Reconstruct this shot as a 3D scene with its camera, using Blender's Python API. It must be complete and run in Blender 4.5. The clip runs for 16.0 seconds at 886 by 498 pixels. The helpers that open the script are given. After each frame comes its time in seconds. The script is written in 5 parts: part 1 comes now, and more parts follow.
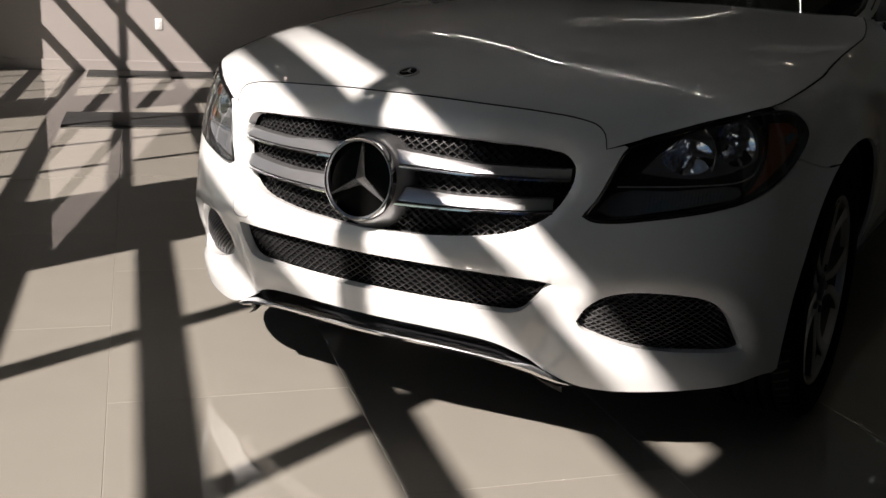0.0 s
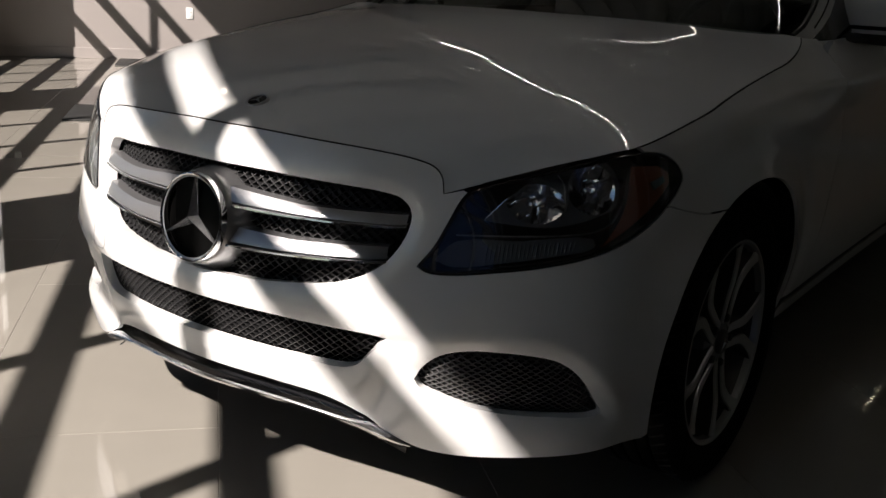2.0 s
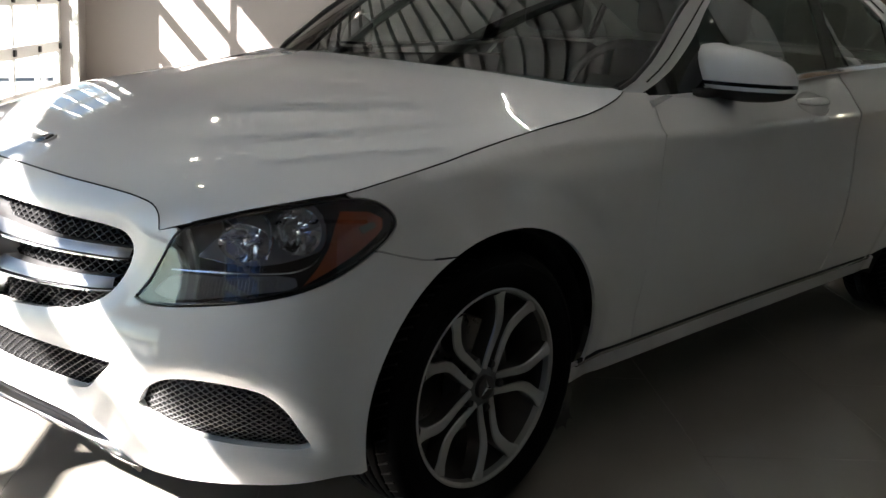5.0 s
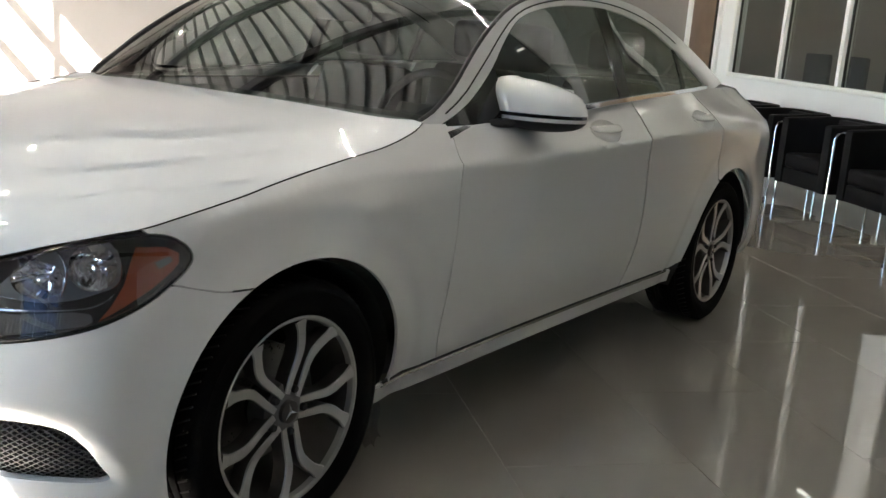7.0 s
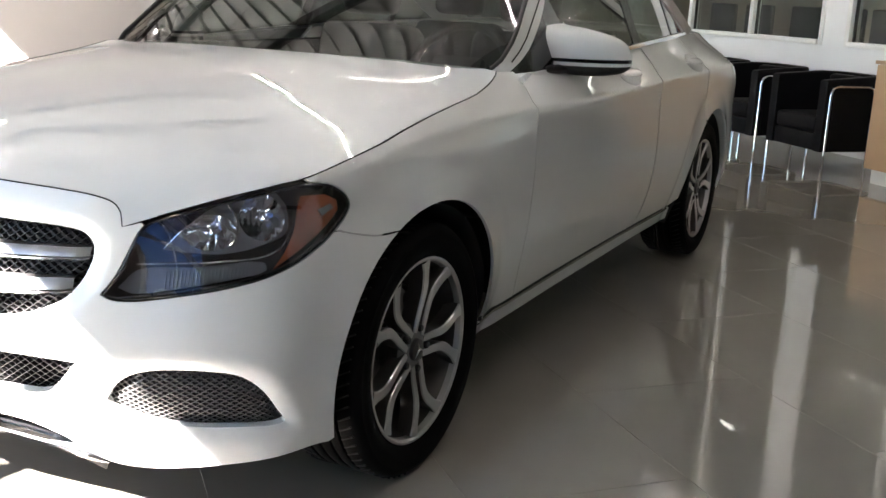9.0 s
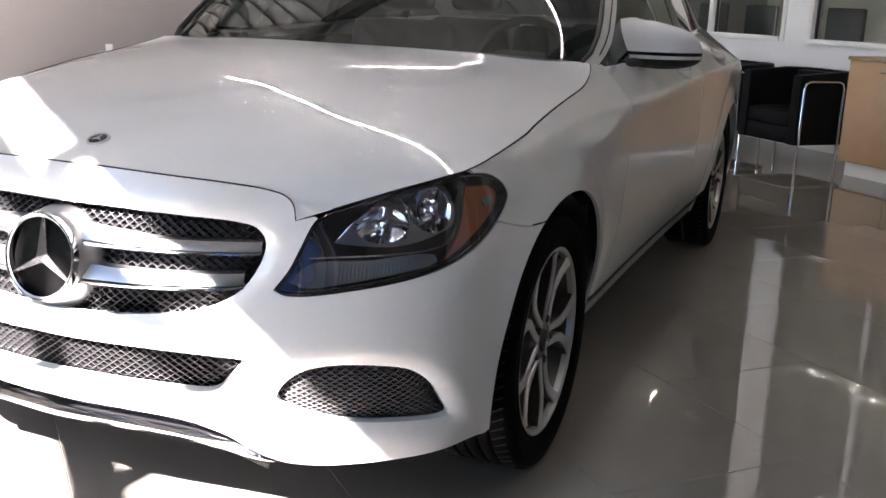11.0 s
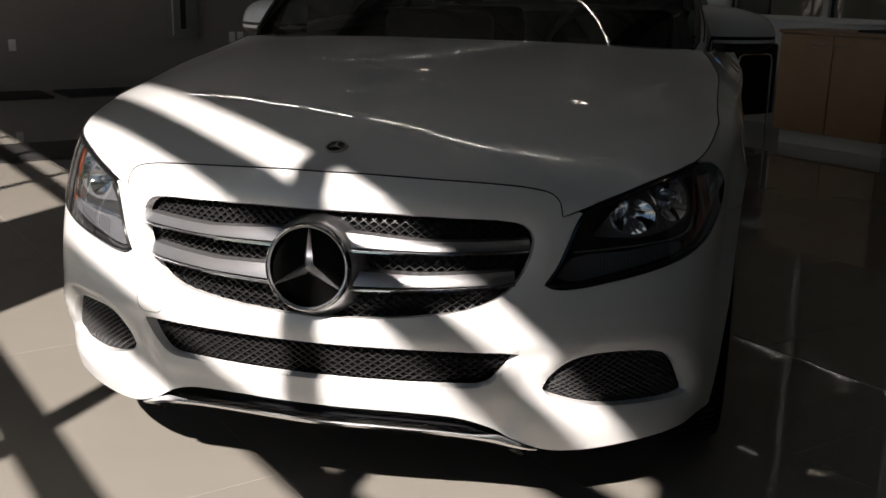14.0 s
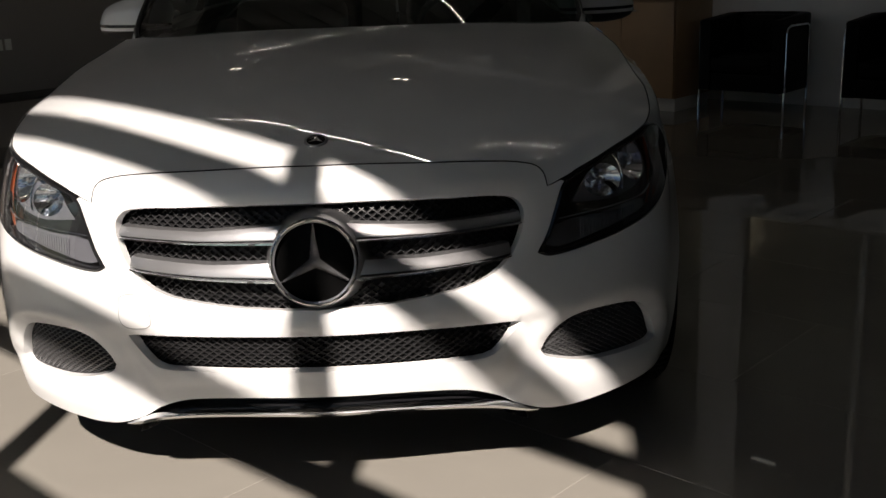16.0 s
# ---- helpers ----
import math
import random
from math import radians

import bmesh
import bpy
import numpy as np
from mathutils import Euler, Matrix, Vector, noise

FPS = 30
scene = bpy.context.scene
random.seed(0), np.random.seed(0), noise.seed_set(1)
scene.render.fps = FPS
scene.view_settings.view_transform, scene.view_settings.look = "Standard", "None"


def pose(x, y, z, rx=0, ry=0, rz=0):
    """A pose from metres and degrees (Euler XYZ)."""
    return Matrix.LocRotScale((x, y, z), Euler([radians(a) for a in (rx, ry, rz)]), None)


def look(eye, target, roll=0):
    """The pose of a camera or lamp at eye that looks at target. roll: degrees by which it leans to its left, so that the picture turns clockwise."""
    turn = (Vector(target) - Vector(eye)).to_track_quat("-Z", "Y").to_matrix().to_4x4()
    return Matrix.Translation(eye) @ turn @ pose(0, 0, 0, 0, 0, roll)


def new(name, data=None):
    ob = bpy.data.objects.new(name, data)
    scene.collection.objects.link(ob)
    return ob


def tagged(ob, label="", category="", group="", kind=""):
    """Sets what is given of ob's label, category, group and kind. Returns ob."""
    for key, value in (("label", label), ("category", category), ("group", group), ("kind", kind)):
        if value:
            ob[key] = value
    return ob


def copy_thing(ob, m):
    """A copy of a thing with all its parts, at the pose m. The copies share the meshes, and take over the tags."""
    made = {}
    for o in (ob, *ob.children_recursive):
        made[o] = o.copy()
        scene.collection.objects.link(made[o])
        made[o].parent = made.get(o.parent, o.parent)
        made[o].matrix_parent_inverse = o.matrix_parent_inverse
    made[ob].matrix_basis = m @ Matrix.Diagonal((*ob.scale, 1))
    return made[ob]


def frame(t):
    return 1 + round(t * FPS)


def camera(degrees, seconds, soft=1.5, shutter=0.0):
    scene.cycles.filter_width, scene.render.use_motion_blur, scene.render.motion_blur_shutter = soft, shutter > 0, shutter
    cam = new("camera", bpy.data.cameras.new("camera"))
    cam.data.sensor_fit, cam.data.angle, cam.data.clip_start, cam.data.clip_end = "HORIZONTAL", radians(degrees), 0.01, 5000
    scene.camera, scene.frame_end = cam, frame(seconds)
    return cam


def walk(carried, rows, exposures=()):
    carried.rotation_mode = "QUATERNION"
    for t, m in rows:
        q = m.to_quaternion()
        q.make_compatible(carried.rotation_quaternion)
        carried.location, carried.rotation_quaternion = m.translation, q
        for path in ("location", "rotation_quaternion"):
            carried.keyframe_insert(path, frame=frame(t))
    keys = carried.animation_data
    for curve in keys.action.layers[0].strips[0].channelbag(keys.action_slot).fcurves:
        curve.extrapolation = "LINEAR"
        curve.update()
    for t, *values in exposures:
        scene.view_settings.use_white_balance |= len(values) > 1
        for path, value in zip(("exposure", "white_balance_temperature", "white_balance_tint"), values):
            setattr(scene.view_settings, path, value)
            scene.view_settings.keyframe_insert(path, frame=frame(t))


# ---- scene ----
from mathutils.geometry import delaunay_2d_cdt

cam = camera(46.4, 16.0, soft=1.5)
PATH = [
    (0, (1.303, -1.831, 1.024), (0.317, -0.162, 0.531), 2.6),
    (0.5, (1.418, -1.705, 1.07), (0.351, -0.08, 0.599), 3.8),
    (1, (1.488, -1.596, 1.085), (0.402, -0.008, 0.539), 3.4),
    (1.5, (1.542, -1.466, 1.093), (0.46, 0.117, 0.525), 4.1),
    (2, (1.589, -1.396, 1.127), (0.493, 0.191, 0.597), 2.9),
    (2.5, (1.686, -1.309, 1.154), (0.507, 0.212, 0.609), 3.4),
    (3, (1.824, -1.238, 1.149), (0.593, 0.23, 0.574), 5.6),
    (5.5, (2.383, -0.885, 1.237), (1.066, 0.554, 0.798), 3.4),
    (6, (2.45, -0.859, 1.273), (1.183, 0.631, 0.851), 4.6),
    (6.5, (2.478, -0.875, 1.276), (1.316, 0.696, 0.848), 4.7),
    (7, (2.436, -0.942, 1.278), (1.349, 0.68, 0.843), 4.6),
    (7.5, (2.344, -1.038, 1.254), (1.287, 0.599, 0.804), 3.5),
    (8, (2.235, -1.163, 1.238), (1.23, 0.501, 0.766), 3.3),
    (10.5, (1.682, -1.553, 1.163), (0.934, 0.241, 0.692), 1.9),
    (11, (1.547, -1.599, 1.16), (0.813, 0.201, 0.687), 2.5),
    (11.5, (1.399, -1.641, 1.144), (0.683, 0.162, 0.659), 0.5),
    (12, (1.285, -1.706, 1.142), (0.613, 0.117, 0.668), 2.0),
    (12.5, (1.167, -1.824, 1.166), (0.604, 0.025, 0.653), 0.4),
    (13, (1.03, -1.885, 1.184), (0.457, -0.033, 0.692), 0.0),
    (13.5, (0.914, -1.913, 1.176), (0.49, -0.032, 0.645), 0.1),
    (14, (0.761, -1.938, 1.185), (0.303, -0.057, 0.682), 1.1),
    (14.5, (0.646, -1.999, 1.185), (0.282, -0.099, 0.681), -0.6),
    (15, (0.525, -2.066, 1.204), (0.305, -0.145, 0.693), -1.3),
    (15.5, (0.42, -2.085, 1.192), (0.308, -0.16, 0.661), 0.1),
    (16, (0.289, -2.066, 1.196), (0.272, -0.138, 0.661), -2.2),
]
EXPOSURES = [(0, 0.696, 6850, 13), (1.5, 0.794, 6800, 13), (3.0, 1.178, 6750, 13), (5.5, 3.56, 6550, 10), (6.5, 4.005, 6600, 10), (7, 4.60, 6700, 10), (8, 4.90, 6750, 10), (10.5, 4.005, 6500, 20), (11, 4.15, 6500, 20), (12, 3.40, 6500, 20), (12.5, 2.447, 6550, 20), (13.0, 1.474, 6650, 13), (14.5, 0.601, 6850, 13), (16, 0.541, 6950, 13)]
walk(cam, [(t, look(eye, target, roll)) for t, eye, target, roll in PATH], EXPOSURES)

# ---- light ----
D_X, D_Y = 0.6756, 0.7373            # the room's long axis s, in plan
N_X, N_Y = 0.7373, -0.6756           # its other axis q


def room(s, q, z=0.0):
    """World place of room coordinates."""
    return Vector((s * D_X + q * N_X, s * D_Y + q * N_Y, z))


ROOM = Matrix(((D_X, N_X, 0, 0), (D_Y, N_Y, 0, 0), (0, 0, 1, 0), (0, 0, 0, 1)))
S_GAR, S_WIN, Q_WEST, Q_EAST, HIGH = -2.15, 6.62, -9.4, 11.0, 4.5

SUN_WAY = Vector((0.10, 1.0, -0.91)).normalized()
world = bpy.data.worlds.new("world")
scene.world = world
world.use_nodes = True
wn = world.node_tree.nodes
sky = wn.new("ShaderNodeTexSky")
sky.sky_type, sky.sun_disc = "NISHITA", False
sky.dust_density, sky.ozone_density = 0.1, 3.0
sky.sun_elevation, sky.sun_rotation = radians(42), radians(180)
world.node_tree.links.new(sky.outputs[0], wn["Background"].inputs[0])
wn["Background"].inputs[1].default_value = 0.037
sun_data = bpy.data.lights.new("sun", "SUN")
sun_data.energy, sun_data.angle, sun_data.color = 6.8, radians(0.6), (1.0, 0.945, 0.90)
sun = new("sun", sun_data)
sun.matrix_world = look((0, -20, 20), Vector((0, -20, 20)) + SUN_WAY)


# ---- materials ----
def mat(name, color, rough=0.5, metal=0.0, var=0.0, scale=8.0, bump=0.0, bscale=60.0, coat=0.0, spec=0.5, island=0.0, rvar=0.0, coat_rough=0.03, coat_ior=1.5):
    m = bpy.data.materials.new(name)
    m.use_nodes = True
    nt = m.node_tree
    b = nt.nodes["Principled BSDF"]
    b.inputs["Base Color"].default_value = (*color, 1)
    b.inputs["Roughness"].default_value = rough
    b.inputs["Metallic"].default_value = metal
    b.inputs["Coat Weight"].default_value = coat
    b.inputs["Coat Roughness"].default_value = coat_rough
    b.inputs["Coat IOR"].default_value = coat_ior
    b.inputs["Specular IOR Level"].default_value = spec
    tc = nt.nodes.new("ShaderNodeTexCoord")
    if var or rvar:
        n1 = nt.nodes.new("ShaderNodeTexNoise")
        n1.inputs["Scale"].default_value, n1.inputs["Detail"].default_value = scale, 6
        nt.links.new(tc.outputs["Object"], n1.inputs["Vector"])
        n2 = nt.nodes.new("ShaderNodeTexNoise")
        n2.inputs["Scale"].default_value, n2.inputs["Detail"].default_value = scale * 0.13, 3
        nt.links.new(tc.outputs["Object"], n2.inputs["Vector"])
        ad = nt.nodes.new("ShaderNodeMath")
        nt.links.new(n1.outputs[0], ad.inputs[0]), nt.links.new(n2.outputs[0], ad.inputs[1])
        last = ad.outputs[0]
        if island:
            ob = nt.nodes.new("ShaderNodeObjectInfo")
            mu = nt.nodes.new("ShaderNodeMath")
            mu.operation = "MULTIPLY_ADD"
            mu.inputs[1].default_value = island
            nt.links.new(ob.outputs["Random"], mu.inputs[0]), nt.links.new(last, mu.inputs[2])
            last = mu.outputs[0]
        if var:
            mr = nt.nodes.new("ShaderNodeMapRange")
            mr.inputs["From Min"].default_value, mr.inputs["From Max"].default_value = 0.6, 1.4 + island
            mr.inputs["To Min"].default_value, mr.inputs["To Max"].default_value = 1 - var, 1 + var
            nt.links.new(last, mr.inputs["Value"])
            mx = nt.nodes.new("ShaderNodeMix")
            mx.data_type, mx.blend_type = "RGBA", "MULTIPLY"
            mx.inputs[0].default_value = 1.0
            mx.inputs[6].default_value = (*color, 1)
            nt.links.new(mr.outputs[0], mx.inputs[7])
            nt.links.new(mx.outputs[2], b.inputs["Base Color"])
        if rvar:
            rr = nt.nodes.new("ShaderNodeMapRange")
            rr.inputs["From Min"].default_value, rr.inputs["From Max"].default_value = 0.7, 1.3
            rr.inputs["To Min"].default_value, rr.inputs["To Max"].default_value = max(0.0, rough - rvar), rough + rvar
            nt.links.new(last, rr.inputs["Value"])
            nt.links.new(rr.outputs[0], b.inputs["Roughness"])
    if bump:
        n3 = nt.nodes.new("ShaderNodeTexNoise")
        n3.inputs["Scale"].default_value, n3.inputs["Detail"].default_value = bscale, 5
        nt.links.new(tc.outputs["Object"], n3.inputs["Vector"])
        bp = nt.nodes.new("ShaderNodeBump")
        bp.inputs["Strength"].default_value, bp.inputs["Distance"].default_value = bump, 0.01
        nt.links.new(n3.outputs[0], bp.inputs["Height"])
        nt.links.new(bp.outputs[0], b.inputs["Normal"])
    return m


def glass(name, tint=(0.9, 0.95, 0.92), rough=0.0, clear=0.8, mirror=0.05):
    """Thin pane: see-through by clear, mirror at its face by the share given, more at a slant."""
    m = bpy.data.materials.new(name)
    m.use_nodes = True
    nt = m.node_tree
    nt.nodes.remove(nt.nodes["Principled BSDF"])
    tr, gl, mix, lw, po, ma = [nt.nodes.new("ShaderNode" + k) for k in ("BsdfTransparent", "BsdfGlossy", "MixShader", "LayerWeight", "Math", "Math")]
    tr.inputs[0].default_value = (tint[0] * clear, tint[1] * clear, tint[2] * clear, 1)
    gl.inputs["Roughness"].default_value = rough
    gl.inputs[0].default_value = (1, 1, 1, 1)
    lw.inputs[0].default_value = 0.5
    po.operation, ma.operation = "POWER", "MULTIPLY_ADD"
    po.inputs[1].default_value = 5.0
    ma.inputs[1].default_value, ma.inputs[2].default_value = 1 - mirror, mirror
    nt.links.new(lw.outputs["Facing"], po.inputs[0])
    nt.links.new(po.outputs[0], ma.inputs[0])
    nt.links.new(ma.outputs[0], mix.inputs[0])
    nt.links.new(tr.outputs[0], mix.inputs[1]), nt.links.new(gl.outputs[0], mix.inputs[2])
    nt.links.new(mix.outputs[0], nt.nodes["Material Output"].inputs[0])
    return m


def lamp_mat(name, color, power):
    m = bpy.data.materials.new(name)
    m.use_nodes = True
    b = m.node_tree.nodes["Principled BSDF"]
    b.inputs["Base Color"].default_value = (*color, 1)
    b.inputs["Emission Color"].default_value = (*color, 1)
    b.inputs["Emission Strength"].default_value = power
    return m


PAINT = mat("white_paint", (0.72, 0.72, 0.715), 0.38, coat=1.0, coat_ior=1.75, var=0.012, scale=30, bump=0.002, bscale=900, coat_rough=0.008)
CHROME = mat("chrome", (0.82, 0.83, 0.85), 0.07, 1.0, rvar=0.03, scale=40)
SATIN = mat("satin_silver", (0.44, 0.44, 0.45), 0.30, 0.85, rvar=0.015, scale=50, coat=0.2)
ALLOY = mat("machined_alloy", (0.50, 0.495, 0.49), 0.30, 0.8, var=0.03, scale=60, rvar=0.02, coat=0.4)
ALLOY_DARK = mat("dark_alloy", (0.10, 0.095, 0.09), 0.38, 0.7, var=0.1, scale=40)
BLACK = mat("black_plastic", (0.014, 0.014, 0.015), 0.45, var=0.15, scale=30, bump=0.05, bscale=500)
MESHB = mat("grille_black", (0.018, 0.018, 0.019), 0.45, var=0.15, scale=40, spec=0.35)
FOGMESH = mat("scaled_grey_plastic", (0.055, 0.055, 0.057), 0.36, var=0.15, scale=40)
GLOSSB = mat("gloss_black", (0.008, 0.008, 0.009), 0.10, spec=0.5)
DISCB = mat("emblem_black", (0.003, 0.003, 0.003), 0.25, spec=0.03)
RUBBER = mat("tyre_rubber", (0.004, 0.004, 0.004), 0.8, spec=0.08, var=0.2, scale=25, bump=0.12, bscale=300)
# Near-black that stands for the shade in gaps, grooves and hollows.
DARKGAP = mat("shut_gap", (0.006, 0.006, 0.006), 0.8)
WIN = glass("car_glass", (0.78, 0.92, 0.86), clear=0.36, mirror=0.075)
SIDEWIN = glass("side_glass", (0.76, 0.92, 0.85), clear=0.34, mirror=0.08)
LENS = glass("lamp_lens", (0.97, 0.98, 1.0), clear=0.93, mirror=0.11)
PANE = glass("window_glass", (0.92, 0.96, 0.95), clear=0.93)
REFLECTOR = mat("lamp_reflector", (0.98, 0.985, 1.0), 0.04, 1.0)
AMBER = mat("amber_reflector", (0.26, 0.052, 0.014), 0.20, coat=0.8, var=0.15, scale=90)
FILM = glass("clear_film", (0.8, 0.82, 0.82), 0.2, clear=0.75, mirror=0.04)
# Glass of the end door; tint chosen to dim the light it lets in.
TINTED = glass("tinted_glass", (0.62, 0.72, 1.0), clear=0.28)
# Very dark so that the sun through the added roof pane stays weak.
SMOKED = glass("smoked_skylight", (1.0, 0.95, 0.88), clear=0.05)
BEZEL = mat("lamp_bezel", (0.012, 0.012, 0.013), 0.16, var=0.1, scale=40, coat=0.5)
LAMPGREY = mat("lamp_grey_plastic", (0.13, 0.13, 0.14), 0.22, var=0.1, scale=60, coat=0.4)
SEAT = mat("seat_black", (0.02, 0.02, 0.021), 0.5, var=0.2, scale=20)
FLOOR = mat("polished_tile", (0.246, 0.230, 0.201), 0.022, var=0.05, scale=5, rvar=0.01, island=0.10, bump=0.001, bscale=12, spec=1.0)
GROUT = mat("grout", (0.27, 0.25, 0.225), 0.8, var=0.2, scale=20)
WALLP = mat("greige_paint", (0.30, 0.272, 0.258), 0.5, var=0.03, scale=3, bump=0.03, bscale=160, rvar=0.08)
WHITEW = mat("white_wall_paint", (0.80, 0.81, 0.82), 0.5, var=0.03, scale=3, bump=0.03, bscale=160)
FRAMEW = mat("white_frame", (0.78, 0.78, 0.76), 0.35, var=0.04, scale=12)
STEELW = mat("white_steel", (0.70, 0.70, 0.68), 0.4, var=0.06, scale=6)
BEAM = mat("dark_beam", (0.05, 0.05, 0.055), 0.5, var=0.15, scale=6)
MATBLK = mat("black_mat", (0.012, 0.012, 0.012), 0.6, var=0.3, scale=12, bump=0.3, bscale=180)
LEATHER = mat("black_leather", (0.006, 0.006, 0.007), 0.50, var=0.2, scale=14, bump=0.12, bscale=220, spec=0.10)
OAK = mat("light_oak_laminate", (0.46, 0.30, 0.17), 0.42, var=0.10, scale=6)
OAKTOP = mat("oak_top", (0.42, 0.28, 0.17), 0.35, var=0.10, scale=6)
WHITEP = mat("white_plastic", (0.75, 0.75, 0.73), 0.4, var=0.03, scale=10)
CONCRETE = mat("concrete", (0.25, 0.24, 0.23), 0.9, var=0.12, scale=2, bump=0.2, bscale=40)
OFFICE_FILL = lamp_mat("office_lamp_glow", (1.0, 0.95, 0.88), 0.35)
GLOW = lamp_mat("wall_lamp_glow", (1.0, 0.86, 0.66), 14.0)
STAR = mat("star_silver", (0.86, 0.86, 0.88), 0.20, 0.9, rvar=0.04, scale=40)
LED = lamp_mat("led_white", (1.0, 0.96, 0.90), 32.0)
SPOT = lamp_mat("downlight_glow", (1.0, 0.88, 0.72), 10.0)


# ---- mesh helpers ----
def finish(bm, name, material, parent=None, label="", smooth=True, angle=35):
    me = bpy.data.meshes.new(name)
    bm.to_mesh(me)
    bm.free()
    if smooth:
        me.shade_smooth()
        if angle:
            me.set_sharp_from_angle(angle=radians(angle))
    me.materials.append(material)
    ob = new(name, me)
    if parent:
        ob.parent = parent
    if label:
        ob["label"] = label
    return ob


def part(name, bm, material, parent, label="", smooth=True, angle=35):
    return finish(bm, name, material, parent, label, smooth, angle)


def thing(name, label, category, at=None, group="", kind=""):
    ob = new(name)
    ob.empty_display_size = 0.1
    if at is not None:
        ob.matrix_world = at
    return tagged(ob, label, category, group, kind)


def box(x0, x1, y0, y1, z0, z1, bevel=0.0, bm=None, seg=2):
    own = bmesh.new()
    bmesh.ops.create_cube(own, size=1, matrix=Matrix.Translation(((x0 + x1) / 2, (y0 + y1) / 2, (z0 + z1) / 2)) @ Matrix.Diagonal((abs(x1 - x0), abs(y1 - y0), abs(z1 - z0), 1)))
    if bevel:
        bmesh.ops.bevel(own, geom=own.edges[:], offset=bevel, segments=seg, affect="EDGES", profile=0.5)
    if bm is None:
        return own
    add(bm, own)
    return bm


def add(bm, other):
    me = bpy.data.meshes.new("tmp")
    other.to_mesh(me)
    other.free()
    bm.from_mesh(me)
    bpy.data.meshes.remove(me)
    return bm


def tube(points, r, sides=10, bm=None, closed=False, flat=1.0):
    """A round bar along points; r may be a number or one per point."""
    bm = bm or bmesh.new()
    p = [Vector(q) for q in points]
    n = len(p)
    up = None
    rings = []
    for i in range(n):
        a, b = (p[i - 1] if i or closed else p[i]), (p[(i + 1) % n] if i < n - 1 or closed else p[i])
        d = (b - a).normalized()
        if up is None:
            up = Vector((0, 0, 1)) if abs(d.z) < 0.9 else Vector((1, 0, 0))
        side = d.cross(up).normalized()
        up = side.cross(d).normalized()
        rr = r[i] if isinstance(r, (list, tuple)) else r
        rings.append([bm.verts.new(p[i] + (side * math.cos(2 * math.pi * k / sides) + up * flat * math.sin(2 * math.pi * k / sides)) * rr) for k in range(sides)])
    for i in range(n if closed else n - 1):
        a, b = rings[i], rings[(i + 1) % n]
        for k in range(sides):
            bm.faces.new((a[k], a[(k + 1) % sides], b[(k + 1) % sides], b[k]))
    if not closed:
        bm.faces.new(rings[0][::-1]), bm.faces.new(rings[-1])
    bmesh.ops.recalc_face_normals(bm, faces=bm.faces[:])
    return bm


def lathe(profile, n=64, axis="X", bm=None):
    """Turn (radius, offset along the axis) round the x axis."""
    bm = bm or bmesh.new()
    rings = []
    for k in range(n):
        a = 2 * math.pi * k / n
        rings.append([bm.verts.new((o, r * math.cos(a), r * math.sin(a))) for r, o in profile])
    for k in range(n):
        a, b = rings[k], rings[(k + 1) % n]
        for i in range(len(profile) - 1):
            bm.faces.new((a[i], a[i + 1], b[i + 1], b[i]))
    bmesh.ops.recalc_face_normals(bm, faces=bm.faces[:])
    return bm


def grid_mesh(rows, bm=None, close=False):
    """Faces between rows of points."""
    bm = bm or bmesh.new()
    vs = [[bm.verts.new(p) for p in row] for row in rows]
    for a, b in zip(vs, vs[1:]):
        m = len(a)
        for i in range(m if close else m - 1):
            bm.faces.new((a[i], a[(i + 1) % m], b[(i + 1) % m], b[i]))
    return bm


def resample(line, step, closed):
    p = [np.array(q, float) for q in line]
    if closed:
        p = p + [p[0]]
    out = []
    for a, b in zip(p, p[1:]):
        n = max(1, int(round(float(np.linalg.norm(b - a)) / step)))
        out += [a + (b - a) * k / n for k in range(n)]
    if not closed:
        out.append(p[-1])
    return [tuple(q) for q in out]


def inside_poly(x, y, poly):
    c = False
    j = len(poly) - 1
    for i in range(len(poly)):
        xi, yi = poly[i]
        xj, yj = poly[j]
        if (yi > y) != (yj > y) and x < (xj - xi) * (y - yi) / (yj - yi) + xi:
            c = not c
        j = i
    return c


def shrink(poly, d):
    """Moves a closed outline inwards by d."""
    n = len(poly)
    area = sum(poly[i - 1][0] * poly[i][1] - poly[i][0] * poly[i - 1][1] for i in range(n))
    sg = 1 if area > 0 else -1
    out = []
    for i in range(n):
        a, b, c = [np.array(poly[k % n], float) for k in (i - 1, i, i + 1)]
        t1, t2 = b - a, c - b
        t1, t2 = t1 / max(1e-9, np.linalg.norm(t1)), t2 / max(1e-9, np.linalg.norm(t2))
        m = np.array((-(t1 + t2)[1], (t1 + t2)[0]))
        m = m / max(0.3, np.linalg.norm(m)) * sg
        out.append(tuple(b + m * d))
    return out


